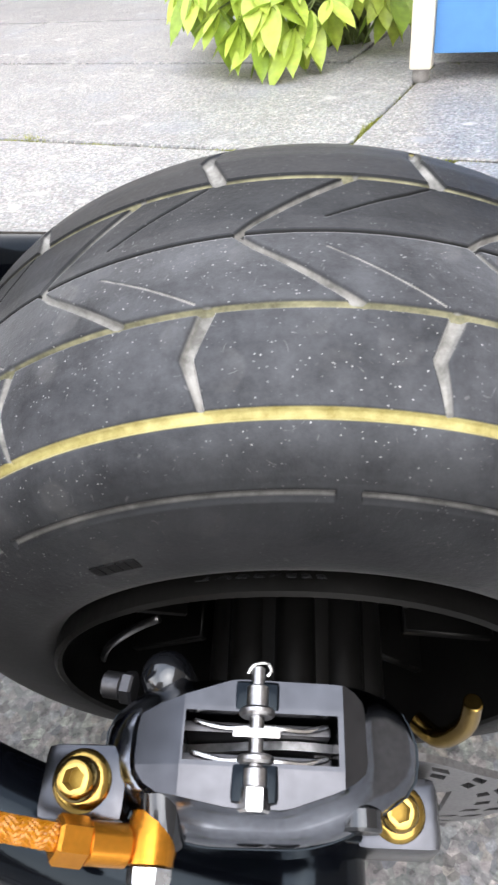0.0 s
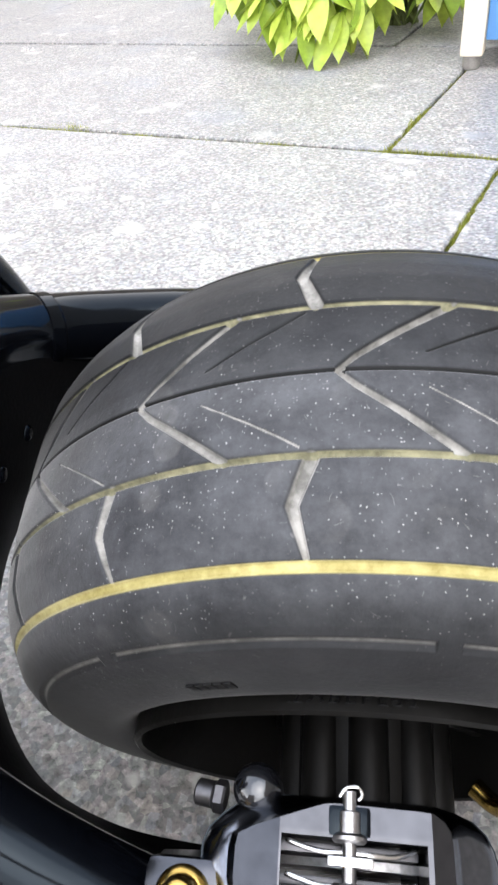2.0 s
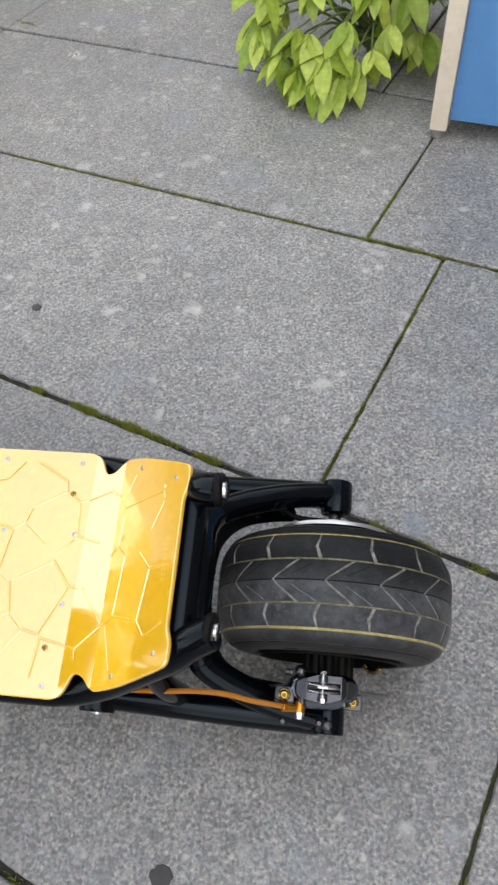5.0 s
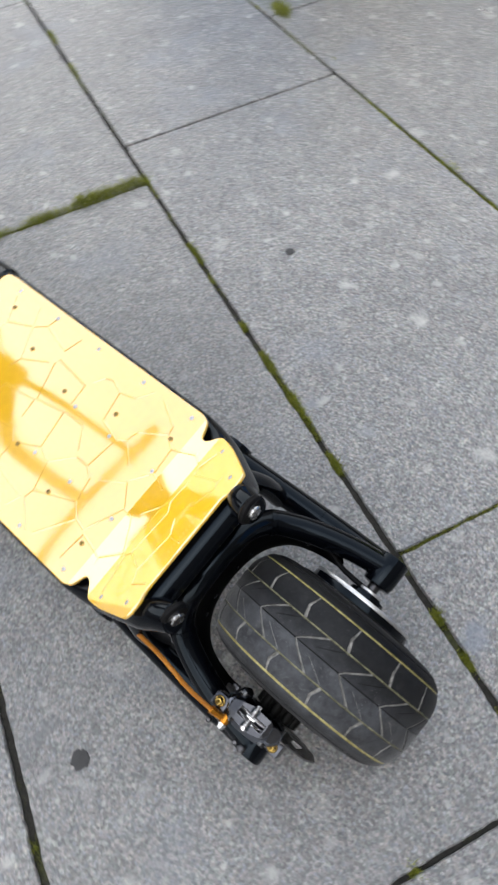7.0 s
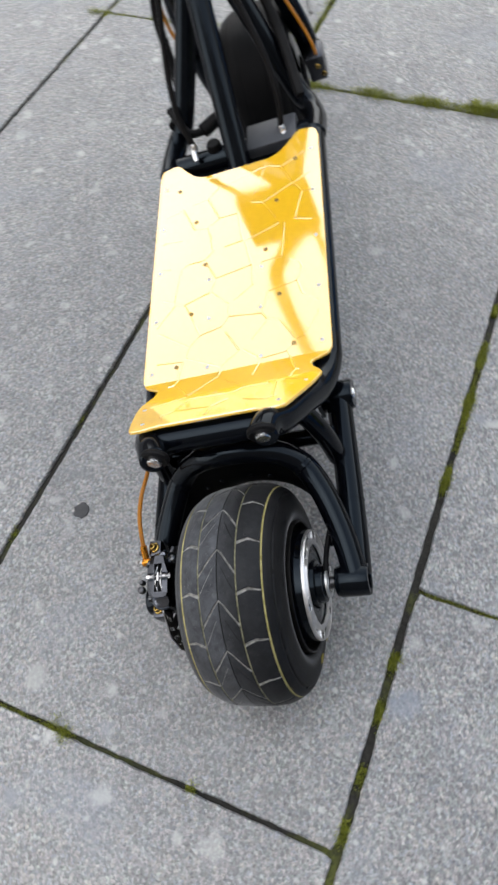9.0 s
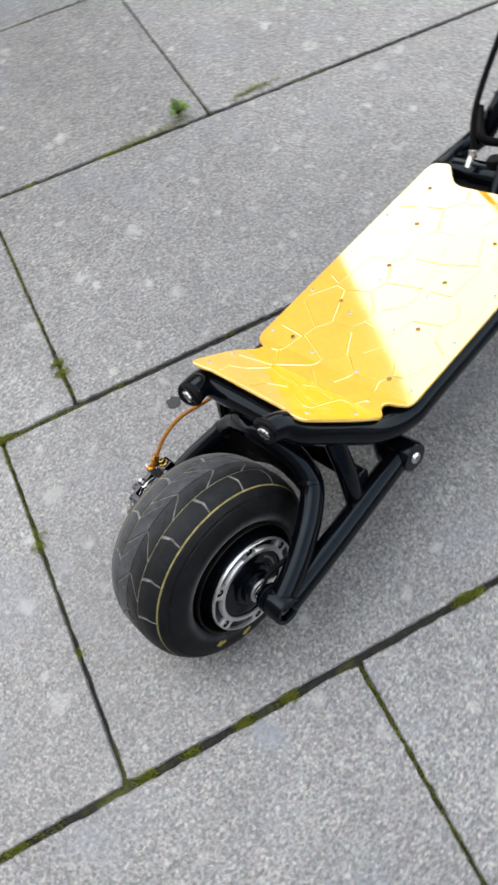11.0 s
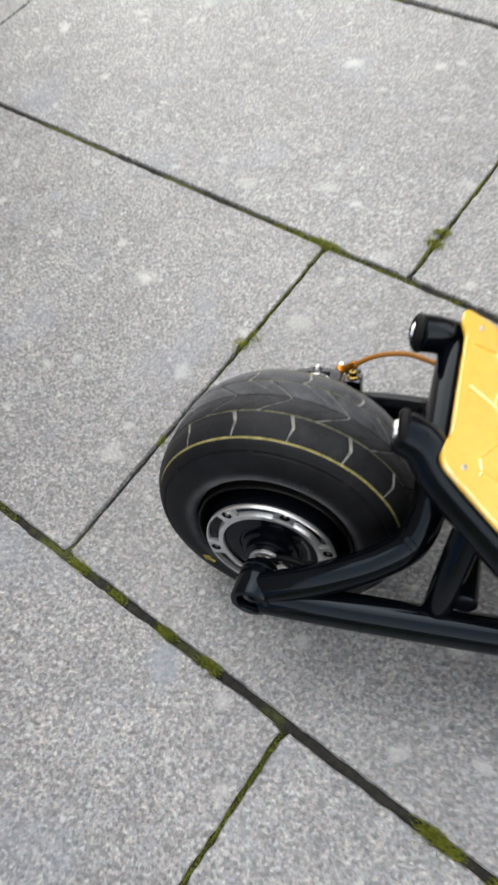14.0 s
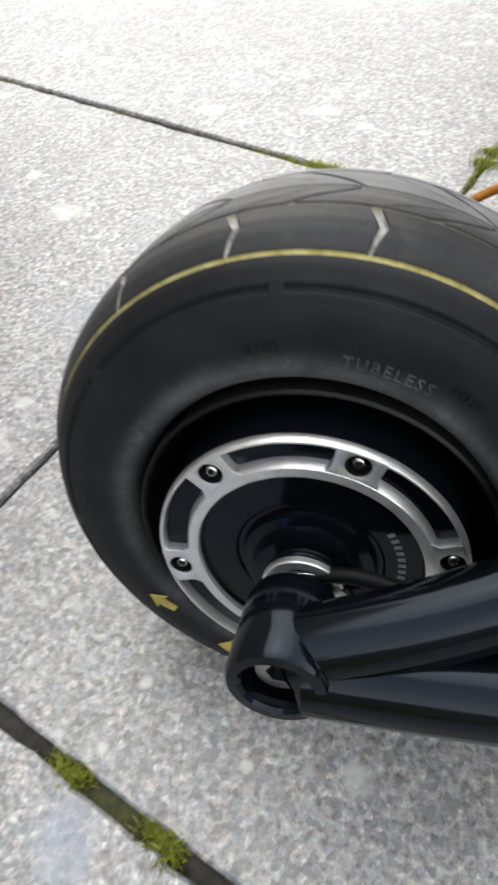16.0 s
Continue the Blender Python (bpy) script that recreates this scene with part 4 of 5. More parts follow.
small_bolt = bolt_mesh("guard_bolt", .0036, .0016, BLACK, dome=True)
for k in (3, 8, 22, 27, 36, 41):
    a, b = top[k], low[k]
    at = a.lerp(b, .45) + Vector((.005, 0, -.006))
    out = (b - a).cross(top[k + 1] - a).normalized()
    place("guard_bolt", small_bolt, aim(at, out if out.x > 0 else -out), guard)
part("cross_tube", tube([(-.190, -.125, .040), (-.190, .125, .040)], .012, 16, 1), BLACK, swingarm)
part("shock_absorber", tube([(-.185, 0, .055), (-.300, 0, .070)], .022, 20, 1), BLACK_MATT, swingarm)

# -- frame round the deck
frame_tubes = part("frame", tube([(-.150, -.088, .160), (-.150, .088, .160)], .0166, 24, 1), BLACK, scooter, "black tubular frame with capped rear stubs")
stub_plug = to_mesh("end_plug", lathe([(.0092, 0), (.0090, .0030), (.0078, .0042), (.0030, .0038)], 28, "z"), BRIGHT)
for s in (-1, 1):
    stub = [(-.155, .0880, .158), (-.138, .0775, .1800), (-.118, .0738, .1900)] if s > 0 else [(-.155, -.0880, .156), (-.134, -.0755, .1725), (-.113, -.0650, .1815)]
    rail = [(-.745, s * .130, .074), (-.60, s * .130, .070), (-.34, s * .130, .068), (-.285, s * .128, .067), (-.238, s * .118, .084), (-.195, s * .103, .121)] + stub
    part("side_rail", tube(rail, .0180, 24, 8), BLACK, frame_tubes)
    end, way = Vector(stub[-1]), Vector((.99, .08, -.03)) if s > 0 else Vector((.985, -.10, .04))
    part("end_cap", tube([end - way * .008, end + way * .0015], .0181, 28, 1), BLACK_MATT, frame_tubes)
    place("end_plug", stub_plug, aim(end + way * .0012, way), frame_tubes)
    part("pivot_bracket", block(-.292, -.240, s * .103 - .004, s * .103 + .004, -.004, .078, .004), BLACK, frame_tubes)
part("battery_box", block(-.690, -.300, -.112, .112, .034, .086, .012), BLACK_MATT, frame_tubes)
part("front_cross_tube", tube([(-.760, -.130, .062), (-.760, .130, .062)], .024, 24, 1), BLACK, frame_tubes)

# -- gold deck plate, its tail folded up
BEND_X, BEND_Z, RISE, STRIP = -.264, .0935, radians(41.2), .043
BEFORE = STRIP / (2 * math.cos(RISE / 2))


def fold(u, y, h=0.0):
    """The deck's place from metres along the unfolded sheet, across it, and above it."""
    w = u - BEND_X + BEFORE
    if w <= 0:
        return Vector((u, y, BEND_Z + h))
    if w < STRIP:
        a, x0, z0 = RISE / 2, BEND_X - BEFORE, BEND_Z
    else:
        a, x0, z0, w = RISE, BEND_X + BEFORE * math.cos(RISE), BEND_Z + BEFORE * math.sin(RISE), w - STRIP
    return Vector((x0 + w * math.cos(a) - h * math.sin(a), y, z0 + w * math.sin(a) + h * math.cos(a)))


half = [(-.690, .068), (-.722, .096), (-.738, .108), (-.732, .136), (-.715, .1405), (-.292, .1405), (-.281, .134), (-.270, .112), (-.258, .114), (-.243, .1295), (-.200, .1235), (-.138, .106), (-.120, .100), (-.119, .078), (-.126, .066)]
rad = [.02, .02, .012, .012, .012, .012, .008, .010, .008, .012, .02, .02, .012, .010, .010]
full = half + [(u, -y) for u, y in half[::-1]]
bm = prism(round_corners(full, rad + rad[::-1], 5), -.0045, 0, .0012)
for u in (BEND_X - BEFORE, BEND_X - BEFORE + STRIP, -.16, -.2, -.35, -.45, -.55, -.65):
    bmesh.ops.bisect_plane(bm, geom=bm.verts[:] + bm.edges[:] + bm.faces[:], plane_co=(u, 0, 0), plane_no=(1, 0, 0))
for v in bm.verts:
    v.co = fold(v.co.x, v.co.y, v.co.z)
deck = part("deck_plate", bm, GOLD, scooter, "glossy golden-yellow deck plate with an upturned tail", smooth=False)

# raised ribs in a pattern of broken cells
rr = random.Random(24)
seeds = []
while len(seeds) < 95:
    q = Vector((rr.uniform(-.76, -.09), rr.uniform(-.17, .17)))
    if all((q - o).length > .040 for o in seeds):
        seeds.append(q)
    elif rr.random() < .004:
        break


def inside(q):
    lim = .126 if q.x < -.292 else (.100 if q.x < -.25 else .112 if q.x < -.21 else .085)
    return -.684 < q.x < -.132 and abs(q.y) < lim


def cell_edges():
    """The edges between neighbouring cells round the seeds."""
    for i, p in enumerate(seeds):
        for j in range(i):
            q = seeds[j]
            if (p - q).length > .13:
                continue
            mid, way = (p + q) / 2, (q - p).orthogonal().normalized()
            t0, t1 = -.1, .1
            for k, o in enumerate(seeds):
                if k in (i, j):
                    continue
                # keep the stretch of the bisector that is nearer to p than to o
                c, d = (o - p).dot(mid - (o + p) / 2), (o - p).dot(way)
                if abs(d) < 1e-9:
                    if c > 0:
                        t1 = t0
                elif d > 0:
                    t1 = min(t1, -c / d)
                else:
                    t0 = max(t0, -c / d)
            if t1 - t0 > .008:
                yield mid + way * t0, mid + way * t1


bm = bmesh.new()
for a, b in cell_edges():
    if rr.random() < .12:
        continue
    if rr.random() < .3:
        a = a.lerp(b, rr.uniform(.15, .5))
    steps = 8
    pts = [a.lerp(b, k / steps) for k in range(steps + 1)]
    nrm = (b - a).orthogonal().normalized() * .0011
    for p, q in zip(pts, pts[1:]):
        if not (inside(p) and inside(q)):
            continue
        lo = [fold(*(c + nrm * w), .0001) for c, w in ((p, 1.4), (q, 1.4), (q, -1.4), (p, -1.4))]
        hi = [fold(*(c + nrm * w), .0009) for c, w in ((p, .6), (q, .6), (q, -.6), (p, -.6))]
        lv, hv = [bm.verts.new(c) for c in lo], [bm.verts.new(c) for c in hi]
        bm.faces.new(hv)
        for k in range(4):
            bm.faces.new((lv[k], lv[(k + 1) % 4], hv[(k + 1) % 4], hv[k]))
bmesh.ops.remove_doubles(bm, verts=bm.verts[:], dist=.00002)
part("rib_pattern", bm, GOLD, deck, "raised ribs in broken cells", smooth=False)

silver_screw = bolt_mesh("deck_screw", .0029, .0010, SILVER, dome=True)
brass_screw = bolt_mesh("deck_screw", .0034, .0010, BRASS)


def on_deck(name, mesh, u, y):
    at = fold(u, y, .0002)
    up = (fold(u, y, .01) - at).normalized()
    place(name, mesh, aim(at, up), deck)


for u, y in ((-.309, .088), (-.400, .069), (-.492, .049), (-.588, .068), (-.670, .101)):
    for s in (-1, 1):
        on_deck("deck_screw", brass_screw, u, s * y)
for u, y in ((-.305, .127), (-.400, .127), (-.496, .127), (-.591, .127), (-.684, .127), (-.299, .040), (-.385, .040), (-.460, .042), (-.208, .112), (-.142, .089)):
    for s in (-1, 1):
        on_deck("deck_screw", silver_screw, u, s * y)
bm = bmesh.new()
for k in range(9):
    for d in (0, .004):
        c = [fold(-.146 + d + x, -.020 + k * .0052 + y, .0003) for x, y in ((0, 0), (.0028, 0), (.0028, .0032), (0, .0032))]
        bm.faces.new([bm.verts.new(q) for q in c])
part("tail_marks", bm, GOLD_RIB, deck, smooth=False)

# -- rear brake caliper
TIP = Matrix.Translation((-.004, -.1045, .078)) @ Matrix.Rotation(radians(7), 4, "Y")
outline = [(-.0385, .006), (-.029, .0146), (-.018, .0168), (.024, .0170), (.0350, .0135), (.0390, .004), (.0375, -.0060), (.021, -.0165), (.011, -.0195), (-.014, -.0200), (-.027, -.0165), (-.037, -.006)]
crest = [(-.0290, .0065), (-.0070, .0142), (.0200, .0140), (.0237, .0105), (.0240, -.0050), (.0185, -.0085), (.0055, -.0130), (-.0070, -.0130), (-.0250, -.0102), (-.0290, -.0060)]
window = [(-.0180, -.0040), (.0172, -.0040), (.0172, .0068), (-.0180, .0068)]


def around(loop, n=60):
    """The outline met by n rays from its middle."""
    out = []
    for k in range(n):
        a = 2 * math.pi * k / n
        d, far = Vector((math.cos(a), math.sin(a))), 0.0
        for p, q in zip(loop, loop[1:] + loop[:1]):
            p, e = Vector(p), Vector(q) - Vector(p)
            det = d.x * -e.y + d.y * e.x
            if abs(det) < 1e-12:
                continue
            r, u = (p.x * -e.y + p.y * e.x) / det, (d.x * p.y - d.y * p.x) / det
            if -1e-6 <= u <= 1 + 1e-6 and r > far:
                far = r
        out.append((d.x * far, d.y * far))
    return out


bm = prism(around(round_corners(outline, .005, 4)), -.034, -.0115, 0, m=TIP, holes=[window])
caliper = part("brake_caliper", bm, BLACK, scooter, "black anodised four-piston brake caliper with gold bolts")


def crown(x, y):
    """The face falls away towards both ends and both long sides."""
    return -.30 * max(0, x - .0185) - .34 * max(0, -.0185 - x) - .04 * max(0, y - .0080) - .22 * max(0, -.0050 - y)


# stepped upper face with broad chamfers round the window
rim = around(round_corners(crest, .0022, 4))
bm = prism(rim, -.0095, .0022, 0, holes=[window])
for co, no in (((.0185, 0, 0), (1, 0, 0)), ((-.0185, 0, 0), (1, 0, 0)), ((0, .0080, 0), (0, 1, 0)), ((0, -.0050, 0), (0, 1, 0))):
    bmesh.ops.bisect_plane(bm, geom=bm.verts[:] + bm.edges[:] + bm.faces[:], plane_co=co, plane_no=no)
for v in bm.verts:
    if v.co.z > 0:
        v.co.z += crown(v.co.x, v.co.y)
bmesh.ops.transform(bm, matrix=TIP, verts=bm.verts)
part("caliper_face", bm, CALIPER, caliper, smooth=False)
# the body's rounded shoulder, from its wall up to the face
wall_ = around(round_corners(outline, .005, 4))
bm = bmesh.new()
rows = []
for t, z in ((0, -.0160), (.03, -.0110), (.09, -.0080), (.20, -.0062), (.50, -.0042), (.80, -.0016), (.94, .0002), (1.0, .0012)):
    rows.append([bm.verts.new(TIP @ Vector((a[0] + (b[0] - a[0]) * t, a[1] + (b[1] - a[1]) * t, z + (crown(*b) if t > .5 else crown(*b) * .5)))) for a, b in zip(wall_, rim)])
for a_, b_ in zip(rows, rows[1:]):
    for k in range(len(a_)):
        bm.faces.new((a_[k], a_[(k + 1) % len(a_)], b_[(k + 1) % len(a_)], b_[k]))
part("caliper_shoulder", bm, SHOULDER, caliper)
# the inlet port and the knurled nuts below
bm = tube([(-.0225, -.0085, -.0060), (-.0218, -.0150, -.0080), (-.0214, -.0200, -.0110)], .0050, 24, 5)
bmesh.ops.transform(bm, matrix=TIP, verts=bm.verts)
part("inlet_port", bm, GLOSS_BLACK, caliper)
for x, y, r in ((.0085, -.0345, .0050), (-.0010, -.0335, .0036), (-.0400, -.0350, .0036)):
    bm = bmesh.new()
    lathe([(r * (1 if k % 2 else .9), h) for k, h in enumerate((-.008, -.006, -.004, -.002, 0))] + [(r * .6, .001)], 18, "z", bm=bm)
    bmesh.ops.transform(bm, matrix=TIP @ Matrix.Translation((x, y, -.020)), verts=bm.verts)
    part("knurled_nut", bm, DARK_STEEL, caliper)
for y0, y1 in ((.0070, .0140), (-.0122, -.0042)):
    part("pin_channel", block(-.0068, .0038, y0, y1, -.006, .0026, .0012, m=TIP), BLACK, caliper)
for y in (-.0025, .0046):
    part("brake_pad", block(-.0185, .0162, y - .0012, y + .0012, -.024, -.004, .0004, m=TIP), DARK_STEEL, caliper)
    bm = bmesh.new()
    tube([(-.0165, y + .0012, -.0035), (-.009, y - .0006, -.0015), (-.003, y - .0008, .0005), (.004, y - .0008, .0005), (.010, y - .0006, -.0015), (.0155, y + .0012, -.0035)], .00062, 10, 6, bm, flat=.6)
    bmesh.ops.transform(bm, matrix=TIP, verts=bm.verts)
    part("pad_spring", bm, BRIGHT, caliper)
pin = bmesh.new()
for r, a, b in ((.0017, .0135, .0172), (.0028, .0075, .0128), (.0017, -.008, .014), (.0042, .0058, .0078), (.0042, -.0044, -.0024), (.0029, -.0092, -.0050)):
    tube([(-.0015, a, .0015), (-.0015, b, .0015)], r, 20, 1, pin)
bmesh.ops.transform(pin, matrix=TIP, verts=pin.verts)
part("pad_pin", pin, STEEL, caliper)
bm = tube([(-.0015, -.0140, .0015), (-.0015, -.0088, .0015)], .0036, 6, 1)
bmesh.ops.transform(bm, matrix=TIP, verts=bm.verts)
part("pin_nut", bm, BRIGHT, caliper)
part("pin_clip", block(-.0070, .0040, .0008, .0030, .0028, .0044, .0006, m=TIP), BRIGHT, caliper)
bm = tube([(-.0040, .0158, .0015), (-.0024, .0178, .0022), (.0004, .0182, .0024), (.0016, .0166, .0022), (.0006, .0152, .0018)], .00042, 8, 6)
bmesh.ops.transform(bm, matrix=TIP, verts=bm.verts)
part("retaining_ring", bm, BRIGHT, caliper)
part("piston_cap", lathe([(.0066, -.014), (.0066, -.002), (.0062, .0012), (.0050, .0034), (.0032, .0046), (.0012, .0051)], 32, "z", TIP @ Vector((-.0245, .0172, -.0085))), GLOSS_BLACK, caliper)
bm = tube([(-.0405, .0158, -.0130), (-.0355, .0150, -.0120)], .0034, 20, 1)
tube([(-.0358, .0150, -.0120), (-.0325, .0146, -.0115)], .0042, 6, 1, bm)
bmesh.ops.transform(bm, matrix=TIP, verts=bm.verts)
part("bleed_screw", bm, DARK_STEEL, caliper)
bm = lathe([(.0046, -.0105), (.0050, -.0110), (.0050, -.0148), (.0044, -.0155)], 28, "y", (.0232, 0, -.0095))
bmesh.ops.transform(bm, matrix=TIP, verts=bm.verts)
part("slotted_screw", bm, GLOSS_BLACK, caliper)
flange = to_mesh("flange", lathe([(.0066, 0), (.0069, .0008), (.0064, .0016), (.0050, .0024), (.0046, .0024)], 32, "z"), BRASS)
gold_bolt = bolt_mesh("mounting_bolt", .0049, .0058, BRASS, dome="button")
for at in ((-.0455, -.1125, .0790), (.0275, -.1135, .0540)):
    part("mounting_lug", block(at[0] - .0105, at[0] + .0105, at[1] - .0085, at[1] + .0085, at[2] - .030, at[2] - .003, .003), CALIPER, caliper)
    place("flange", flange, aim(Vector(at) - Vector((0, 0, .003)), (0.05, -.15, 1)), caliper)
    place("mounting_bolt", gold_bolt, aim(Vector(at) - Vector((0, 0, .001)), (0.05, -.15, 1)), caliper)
part("mounting_bracket", prism(round_corners([(-.052, .066), (-.040, .072), (.020, .050), (.040, .046), (.034, .030), (.018, .010), (.010, -.016), (-.014, -.016), (-.020, .020), (-.046, .046)], .006, 4), 0, .007, .0012,
                               m=Matrix.Translation((0, -.1135, 0)) @ Matrix.Rotation(radians(90), 4, "X")), BLACK, caliper)

# -- hydraulic hose
banjo = lathe([(.0030, -.0005), (.0052, 0), (.0056, .0025), (.0056, .0080), (.0050, .0104), (.0030, .0108)], 28, "y", (-.0285, -.1285, .0725))
tube([(-.0295, -.1242, .0722), (-.0350, -.1250, .0752)], .0036, 20, 1, banjo)
hose_fitting = part("hose_fitting", banjo, ORANGE_METAL, scooter, "orange anodised banjo fitting on a braided hose")
part("collar", tube([(-.0335, -.1250, .0742), (-.0415, -.1252, .0800)], .0044, 24, 1), ORANGE_METAL, hose_fitting)
part("hex_nut", tube([(-.0410, -.1252, .0797), (-.0470, -.1250, .0842)], .0050, 6, 1), ORANGE_METAL, hose_fitting)
part("banjo_bolt", lathe([(.0050, -.1290), (.0050, -.1308), (.0042, -.1355), (.0030, -.1362)], 6, "y", (-.0285, 0, .0725)), BRIGHT, hose_fitting)
hose_path = [(-.0455, -.1249, .0832), (-.0626, -.1235, .0965), (-.0803, -.1220, .1052), (-.1044, -.1185, .1110), (-.1361, -.1182, .1020), (-.185, -.1215, .083), (-.240, -.1210, .058), (-.300, -.104, .044)]


def braided(pts, r, strands=6, pitch=.020, seg=48, step=.0005):
    """A hose whose skin is woven from strands that wind both ways."""
    line = curve_points(pts, 60)
    run = [0.0]
    for p, q in zip(line, line[1:]):
        run.append(run[-1] + (q - p).length)
    bm = bmesh.new()
    up, rings, i = Vector((0, 0, 1)), [], 0
    for k in range(int(run[-1] / step)):
        s = k * step
        while run[i + 1] < s:
            i += 1
        way = (line[i + 1] - line[i]).normalized()
        at = line[i].lerp(line[i + 1], (s - run[i]) / (run[i + 1] - run[i]))
        up = (up - way * up.dot(way)).normalized()
        side = way.cross(up)
        row = []
        for j in range(seg):
            a = 2 * math.pi * j / seg
            left, right = math.sin(strands * (a + 2 * math.pi * s / pitch)), math.sin(strands * (a - 2 * math.pi * s / pitch))
            rad_ = r + .0008 * max(abs(left) ** .6 * (1 if left * right > 0 else .3), abs(right) ** .6 * (.3 if left * right > 0 else 1)) - .0004
            row.append(bm.verts.new(at + rad_ * (math.cos(a) * side + math.sin(a) * up)))
        rings.append(row)
    for p, q in zip(rings, rings[1:]):
        for j in range(seg):
            bm.faces.new((p[j], p[(j + 1) % seg], q[(j + 1) % seg], q[j]))
    bm.faces.new(rings[0][::-1])
    bm.faces.new(rings[-1])
    return bm


part("hose", braided(hose_path, .0024), ORANGE_HOSE, hose_fitting, "orange braided brake hose")

# -- front: stays, column, front wheel, kickstand
HEAD = Vector((-1.030, .000, .450))
column = part("front_frame", tube([(-.690, 0, .050), (-.716, 0, .079), (-.860, 0, .249), HEAD], .0195, 24, 6), BLACK, scooter, "black converging frame tubes up to the steering head")
part("stay", tube([(-.735, -.132, .076), (-.775, -.130, .074), (-.815, -.119, .080), (-.845, -.098, .105), (-.930, -.036, .245), (-1.020, .022, .396)], .0185, 24, 8), BLACK, column)
part("stay", tube([(-.735, .132, .076), (-.790, .133, .064), (-.835, .122, .062), (-.862, .102, .092), (-.925, .045, .255), (-1.000, -.016, .445)], .0185, 24, 8), BLACK, column)
head_tube = part("head_tube", tube([(-1.055, -.008, .330), (-1.030, -.012, .580)], .034, 28, 1), BLACK, column)
part("headset_cup", tube([(-1.0575, -.008, .318), (-1.0555, -.008, .334)], .037, 28, 1), BLACK_MATT, head_tube)
part("headset_cup", tube([(-1.0310, -.012, .574), (-1.0285, -.012, .592)], .037, 28, 1), BLACK_MATT, head_tube)
part("cable_box", block(-1.000, -.960, -.125, .045, .400, .550, .014), BLACK_MATT, column)
steering = part("steering_column", tube([(-1.029, -.012, .585), (-1.000, -.085, .640), (-1.010, -.128, .760), (-1.075, -.155, 1.240)], .0200, 24, 6), BLACK, scooter, "black steering column with a straight handlebar")
part("handlebar", tube([(-1.060, -.46, 1.262), (-1.076, -.15, 1.255), (-1.050, .17, 1.262)], .0125, 16, 6), BLACK, steering)
for y, x in ((-.42, -1.062), (.13, -1.053)):
    part("grip", tube([(x, y - .05, 1.262), (x, y + .05, 1.262)], .0165, 18, 1), BLACK_MATT, steering)
part("cable", tube([(-1.065, .020, 1.255), (-.900, .050, 1.040), (-.790, .052, .800), (-.830, .046, .710), (-.960, .034, .650), (-1.025, .015, .590)], .0085, 14, 8), BLACK_MATT, steering)
FRONT = (-1.030, .030, -.002)
front_wheel = part("front_wheel", lathe([(r, y) for r, y in ((.079, -.058), (.084, -.055), (.078, -.030), (.078, .030), (.084, .055), (.079, .058), (.066, .066), (.03, .070), (.03, -.070), (.066, -.050))], 48, "y", FRONT, close=True), BLACK, scooter, "black front hub wheel with a wide road tyre")
part("tyre", tyre_mesh("front_tyre", 16, 0.0022, FRONT, painted=0.12, skin=BLACK_MATT), None, front_wheel)
front_fork = part("front_fork", tube([(-1.072, -.05, .345), (-1.072, .05, .345)], .022, 20, 1), BLACK, scooter, "black front fork with a brake caliper")
for s in (-1, 1):
    part("fork_leg", tube([(FRONT[0], FRONT[1] + s * .100, FRONT[2]), (-1.03, FRONT[1] * .6 + s * .100, .09), (-1.055, s * .088, .20), (-1.075, s * .060, .30), (-1.070, s * .030, .34)], .019, 20, 6), BLACK, front_fork)
bm = block(-1.020, -.965, .118, .152, .010, .058, .006)
front_caliper = part("front_caliper", bm, CALIPER, front_fork)
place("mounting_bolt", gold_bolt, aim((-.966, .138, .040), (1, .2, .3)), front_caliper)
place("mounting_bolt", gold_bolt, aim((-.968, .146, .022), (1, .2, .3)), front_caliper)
part("hose", tube([(-.975, .140, .056), (-.990, .130, .10), (-1.03, .085, .22), (-1.04, .04, .40)], .0030, 12, 8), ORANGE_HOSE, front_fork)
part("hose", tube([(-1.08, -.09, .03), (-1.13, -.140, .09), (-1.12, -.130, .20), (-1.05, -.06, .38)], .0037, 12, 8), ORANGE_HOSE, front_fork)
for path in ([(-.83, -.118, .105), (-.93, -.115, .095), (-.975, -.116, .150), (-1.005, -.112, .215), (-1.03, -.07, .330), (-1.035, -.02, .43)],
             [(-.86, -.095, .140), (-.96, -.085, .125), (-1.016, -.082, .160), (-1.030, -.080, .215), (-1.03, -.05, .300), (-1.03, -.01, .42)],
             [(-.80, .118, .108), (-.88, .104, .165), (-.93, .086, .235), (-.97, .062, .310), (-1.0, .03, .400)]):
    part("cable", tube(path, .0085, 14, 8), BLACK_MATT, column)
part("cable_joint", tube([(-.836, -.034, .092), (-.815, -.068, .088)], .0125, 18, 1), BLACK_MATT, column)
part("cable", tube([(-.815, -.066, .089), (-.80, -.088, .105), (-.835, -.112, .135)], .0070, 14, 8), BLACK_MATT, column)
part("front_plate", block(-.790, -.728, .016, .104, .070, .090, .004), PLATE, column)
for y, z in ((-.074, .092), (.080, .076)):
    bm = tube([(-.735, y, z), (-.752, y * 1.02, z + .014)], .0054, 14, 1)
    tube([(-.750, y, z + .010), (-.755, y, z + .022)], .0066, 14, 1, bm)
    part("cable_gland", bm, BRIGHT, frame_tubes)
    part("cable", tube([(-.754, y, z + .020), (-.775, y * 1.1, z + .07), (-.81, y * 1.0, z + .13), (-.87, y * .6, z + .24)], .0050, 12, 6), BLACK_MATT, frame_tubes)
